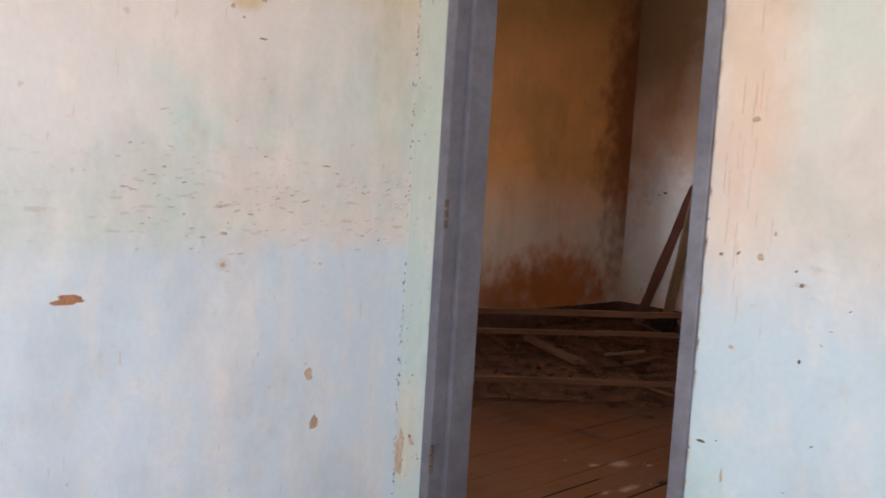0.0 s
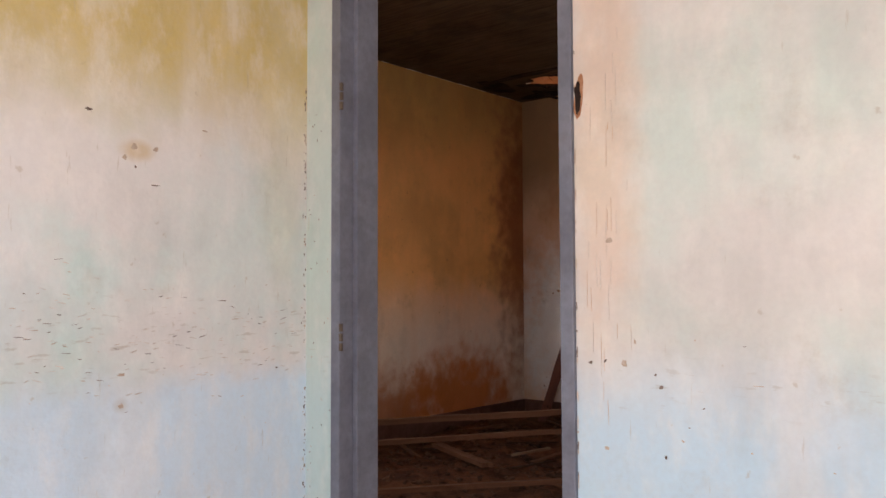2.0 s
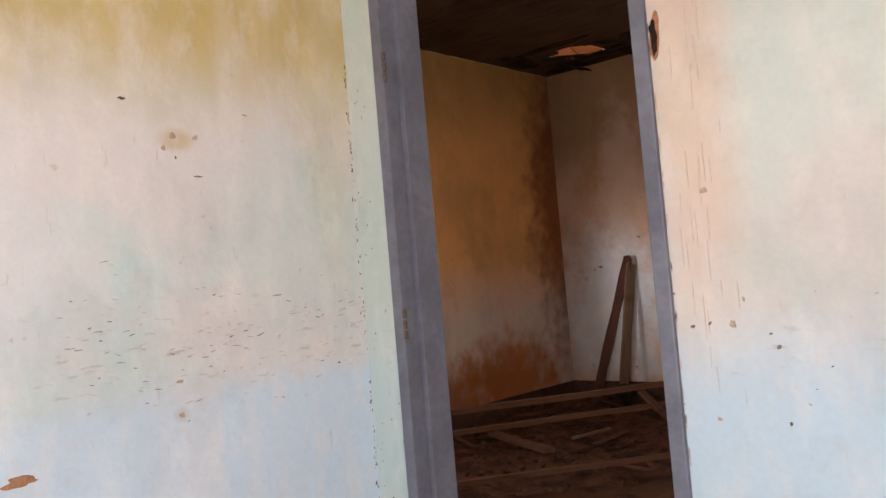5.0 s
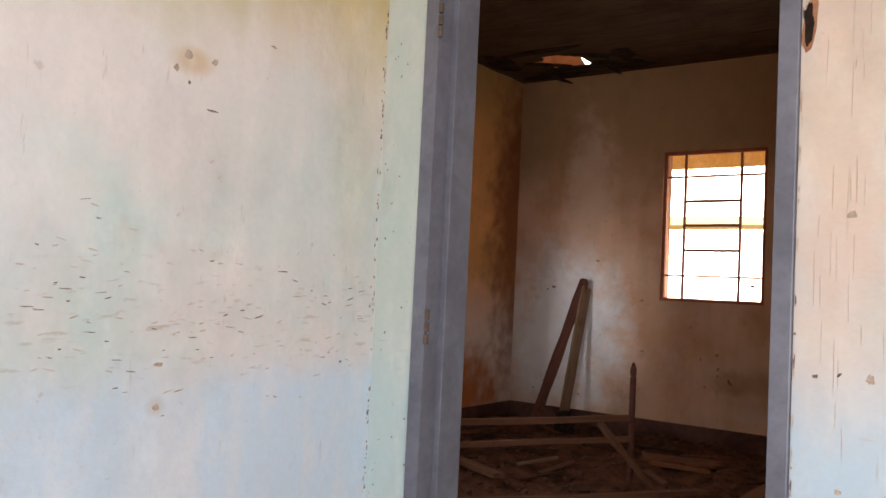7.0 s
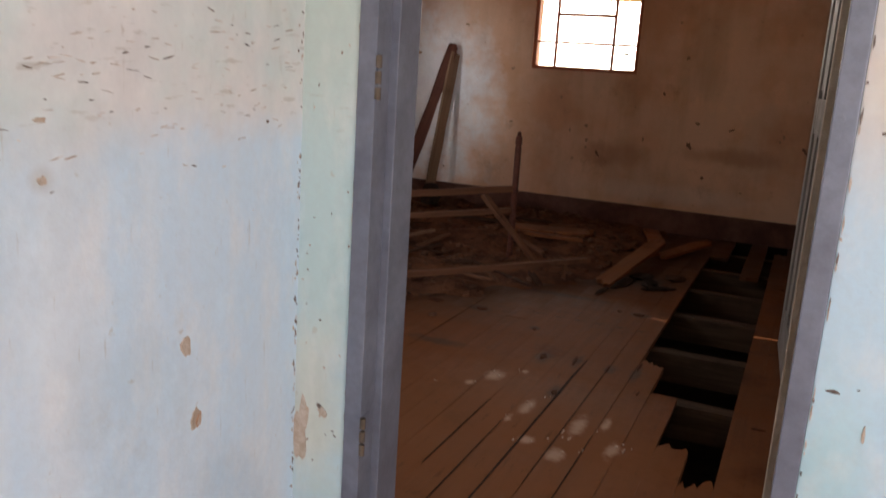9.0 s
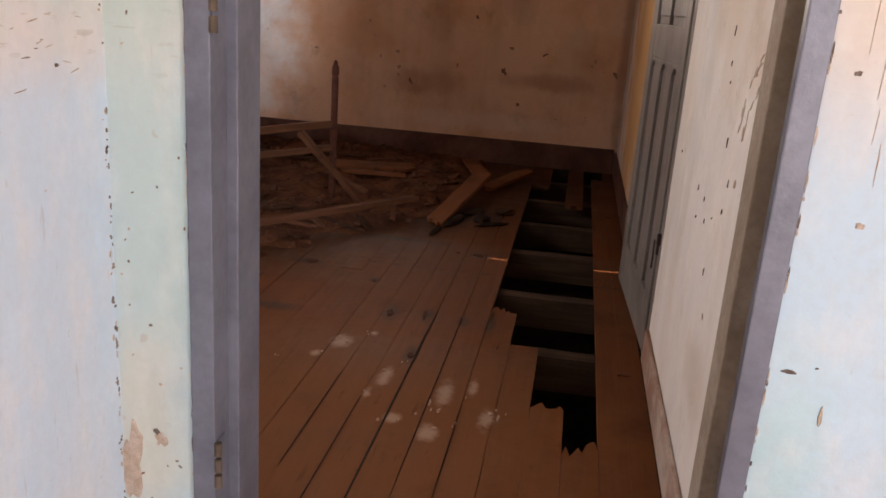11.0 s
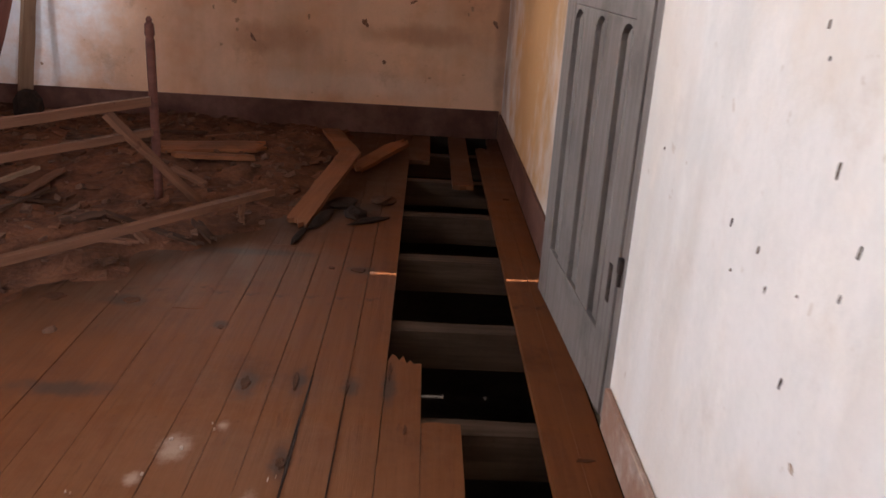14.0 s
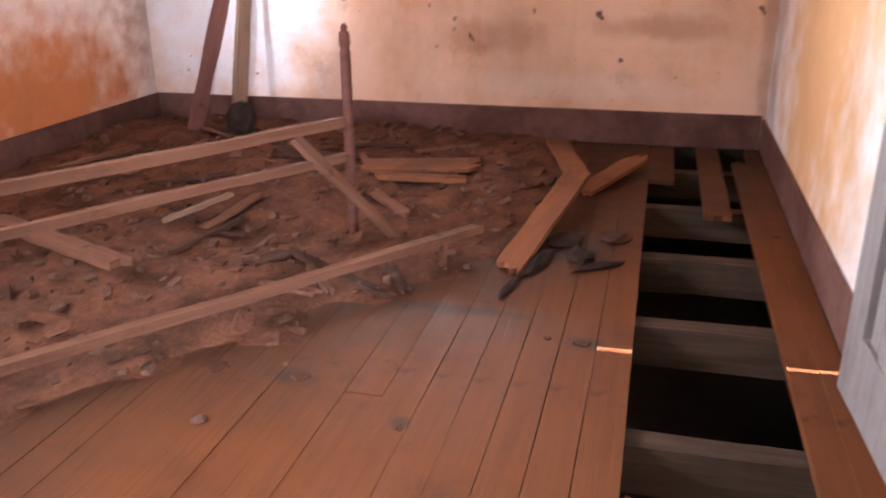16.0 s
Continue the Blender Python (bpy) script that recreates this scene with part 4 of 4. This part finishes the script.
def plank(x0, x1, y0, y1, seed, ragged=0.0, z=0.0):
    rng = random.Random(seed)
    gap = 0.0004 + 0.0009 * rng.random() ** 2
    ob = part("plank", board_bm(y1 - y0, x1 - x0 - gap * 2, 0.024, rng, ragged, 6, 0.0012, 9 if ragged > 0.015 else 3), M_PLANK_X, floor)
    ob.matrix_basis = Matrix.Translation(((x0 + x1) / 2, y0, -0.0255 + z + rng.uniform(-0.0015, 0.001))) @ Matrix.Rotation(radians(90), 4, "Z")
    return ob


M_PLANK_X = timber("floor_plank_run", (0.134, 0.0425, 0.0128), (0.088, 0.0262, 0.008), 0, 0.62, (0.147, 0.048, 0.0145), 0.85, 0.8, 0.10)


def floor_wear(m):
    """Soft worn lime patches, dark damp stains and trodden dirt on the plank floor, in plan coordinates."""
    nodes, links = m.node_tree.nodes, m.node_tree.links
    bsdf = nodes["Principled BSDF"]
    col = bsdf.inputs["Base Color"].links[0].from_socket
    pos = nodes.new("ShaderNodeNewGeometry").outputs["Position"]
    rag = noise_node(nodes, links, pos, 14.0, 6, 0.7)
    streaky = noise_node(nodes, links, pos, 40.0, 4, 0.6, (1, 0.18, 1))
    low = noise_node(nodes, links, pos, 2.6, 6, 0.65)

    def spot(x, y, w, h, colour, amount, soft, rough):
        nonlocal col
        d = nodes.new("ShaderNodeVectorMath")
        d.operation = "SUBTRACT"
        links.new(pos, d.inputs[0])
        d.inputs[1].default_value = (x, y, 0)
        e = nodes.new("ShaderNodeVectorMath")
        e.operation = "MULTIPLY"
        links.new(d.outputs[0], e.inputs[0])
        e.inputs[1].default_value = (2 / w, 2 / h, 0)
        ln = nodes.new("ShaderNodeVectorMath")
        ln.operation = "LENGTH"
        links.new(e.outputs[0], ln.inputs[0])
        r = maths(nodes, links, "ADD", ln.outputs["Value"], maths(nodes, links, "MULTIPLY", maths(nodes, links, "SUBTRACT", rag, 0.5), rough))
        col = mixed(nodes, links, ranged(nodes, links, r, 1.0, soft, 0, amount), col, colour)
    # trodden paler zone by the door and the dirt that spills out of the rubble
    spot(0.25, 0.75, 1.9, 2.1, (0.19, 0.080, 0.034), 0.45, 0.3, 1.0)
    xyz = nodes.new("ShaderNodeSeparateXYZ")
    links.new(pos, xyz.inputs[0])
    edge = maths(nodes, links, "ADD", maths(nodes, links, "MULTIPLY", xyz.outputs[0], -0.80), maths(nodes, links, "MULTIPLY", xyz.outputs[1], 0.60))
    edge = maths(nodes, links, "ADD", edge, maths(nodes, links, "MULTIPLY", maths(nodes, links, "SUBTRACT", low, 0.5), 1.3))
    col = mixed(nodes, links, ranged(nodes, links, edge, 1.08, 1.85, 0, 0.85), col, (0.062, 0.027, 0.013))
    for x, y, w, h in ((0.07, 1.29, 0.10, 0.14), (0.16, 1.39, 0.05, 0.07), (0.28, 1.06, 0.06, 0.20), (0.48, 0.99, 0.07, 0.26), (0.47, 0.74, 0.08, 0.14),
                       (0.62, 0.87, 0.06, 0.17), (0.02, 1.16, 0.05, 0.07), (0.56, 1.06, 0.04, 0.16), (0.36, 0.80, 0.07, 0.09), (0.25, 0.93, 0.04, 0.10)):
        spot(x, y, w, h, (0.42, 0.30, 0.23), 0.65, 0.1, 1.7)
    for x, y, w, h in ((0.17, 1.60, 0.10, 0.20), (0.32, 1.25, 0.07, 0.20), (0.31, 1.62, 0.06, 0.22), (0.45, 1.60, 0.07, 0.16), (-0.28, 1.53, 0.38, 0.11), (0.41, 2.46, 0.16, 0.12),
                       (-0.32, 2.1, 0.18, 0.14), (0.02, 1.95, 0.07, 0.08), (0.55, 1.60, 0.06, 0.30), (-0.05, 2.6, 0.8, 0.10), (0.30, 3.2, 0.4, 0.35)):
        spot(x, y, w, h, (0.045, 0.026, 0.018), 0.8, 0.2, 1.4)
    col = mixed(nodes, links, ranged(nodes, links, streaky, 0.60, 0.74, 0, 0.45), col, (0.06, 0.022, 0.010))
    links.new(col, bsdf.inputs["Base Color"])


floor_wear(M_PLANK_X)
ED = Y1 - 0.02
x = 0.54
n = 0
while x > XL + 0.02:
    xa = max(XL + 0.019, x - 0.1)
    cut = (2.02, 2.66, 3.24)[n % 3] + 0.035
    if n in (0, 1, 2, 3):
        plank(xa, x, Y0, ED if n else 4.9, 1300 + n)
    else:
        plank(xa, x, Y0, cut, 1300 + n)
        plank(xa, x, cut + 0.003, ED, 1400 + n)
    x -= 0.1
    n += 1
plank(0.54, 0.64, Y0, 1.77, 1501, 0.035)
plank(0.64, 0.74, Y0, 1.44, 1502, 0.006)
plank(0.74, 0.84, Y0, 1.01, 1503, 0.03)
plank(0.84, 0.94, Y0, 0.78, 1504, 0.05)
plank(0.54, 0.66, 4.22, ED, 1505, 0.01)
plank(0.775, 0.885, 3.71, ED, 1506, 0.008, 0.004)
plank(0.94, 1.02, Y0, 4.62, 1507, 0.03)
plank(1.02, XR - 0.018, Y0, ED, 1508)

# lime splashes and dark stains on the planks
for k, (x, y, w, h) in enumerate(((0.07, 1.29, 0.06, 0.09), (0.14, 1.37, 0.03, 0.05), (0.28, 1.07, 0.04, 0.10), (0.48, 1.0, 0.045, 0.17), (0.47, 0.76, 0.06, 0.08), (0.62, 0.87, 0.05, 0.10), (0.31, 1.19, 0.025, 0.04),
                                  (0.02, 1.18, 0.03, 0.03), (0.55, 1.05, 0.02, 0.08), (0.66, 0.93, 0.03, 0.03), (0.43, 0.88, 0.03, 0.05), (0.36, 0.80, 0.04, 0.04), (-0.1, 1.1, 0.02, 0.03), (0.25, 0.95, 0.02, 0.02), (0.53, 0.80, 0.02, 0.07))):
    for j in range(2):
        fx, fy = x + rs.gauss(0, w * 0.32), y + rs.gauss(0, h * 0.40)
        blot("lime_splash", "z", (fx, fy, 0.0), (w * rs.uniform(0.12, 0.3), h * rs.uniform(0.15, 0.4)), M_SPLASH, 1600 + 7 * k + j, floor, 0.0014 + 0.0003 * j, 1)
for k, (x, y, w, h) in enumerate(((0.323, 1.24, 0.04, 0.08), (0.025, 1.93, 0.035, 0.05), (0.17, 1.60, 0.045, 0.12), (0.30, 1.62, 0.03, 0.16), (0.44, 1.60, 0.02, 0.14), (0.40, 2.46, 0.12, 0.06), (0.30, 2.47, 0.04, 0.04),
                                  (-0.30, 2.1, 0.10, 0.08), (-0.55, 2.1, 0.14, 0.12), (0.55, 1.70, 0.02, 0.16), (0.60, 1.40, 0.012, 0.08), (1.03, 1.30, 0.09, 0.02), (1.03, 3.5, 0.06, 0.02))):
    blot("dark_stain", "z", (x, y, 0.0), (w * 0.6, h * 0.65), M_STAIN, 1700 + k, floor, 0.0022, 1)
for k, (x, ya, yb, w) in enumerate(((0.34, 0.2, 1.62, 0.012), (0.44, 0.55, 1.55, 0.008), (0.14, 0.5, 1.0, 0.006), (0.24, 0.2, 0.9, 0.005), (0.54, 0.2, 0.9, 0.006), (0.34, 1.1, 1.6, 0.018))):
    blot("open_joint", "z", (x, (ya + yb) / 2, 0.0), (w * (0.6 if k in (0, 5) else 0.3), (yb - ya) * 1.15), M_DARK, 1800 + k, floor, 0.0016 + 0.0003 * k, 1)
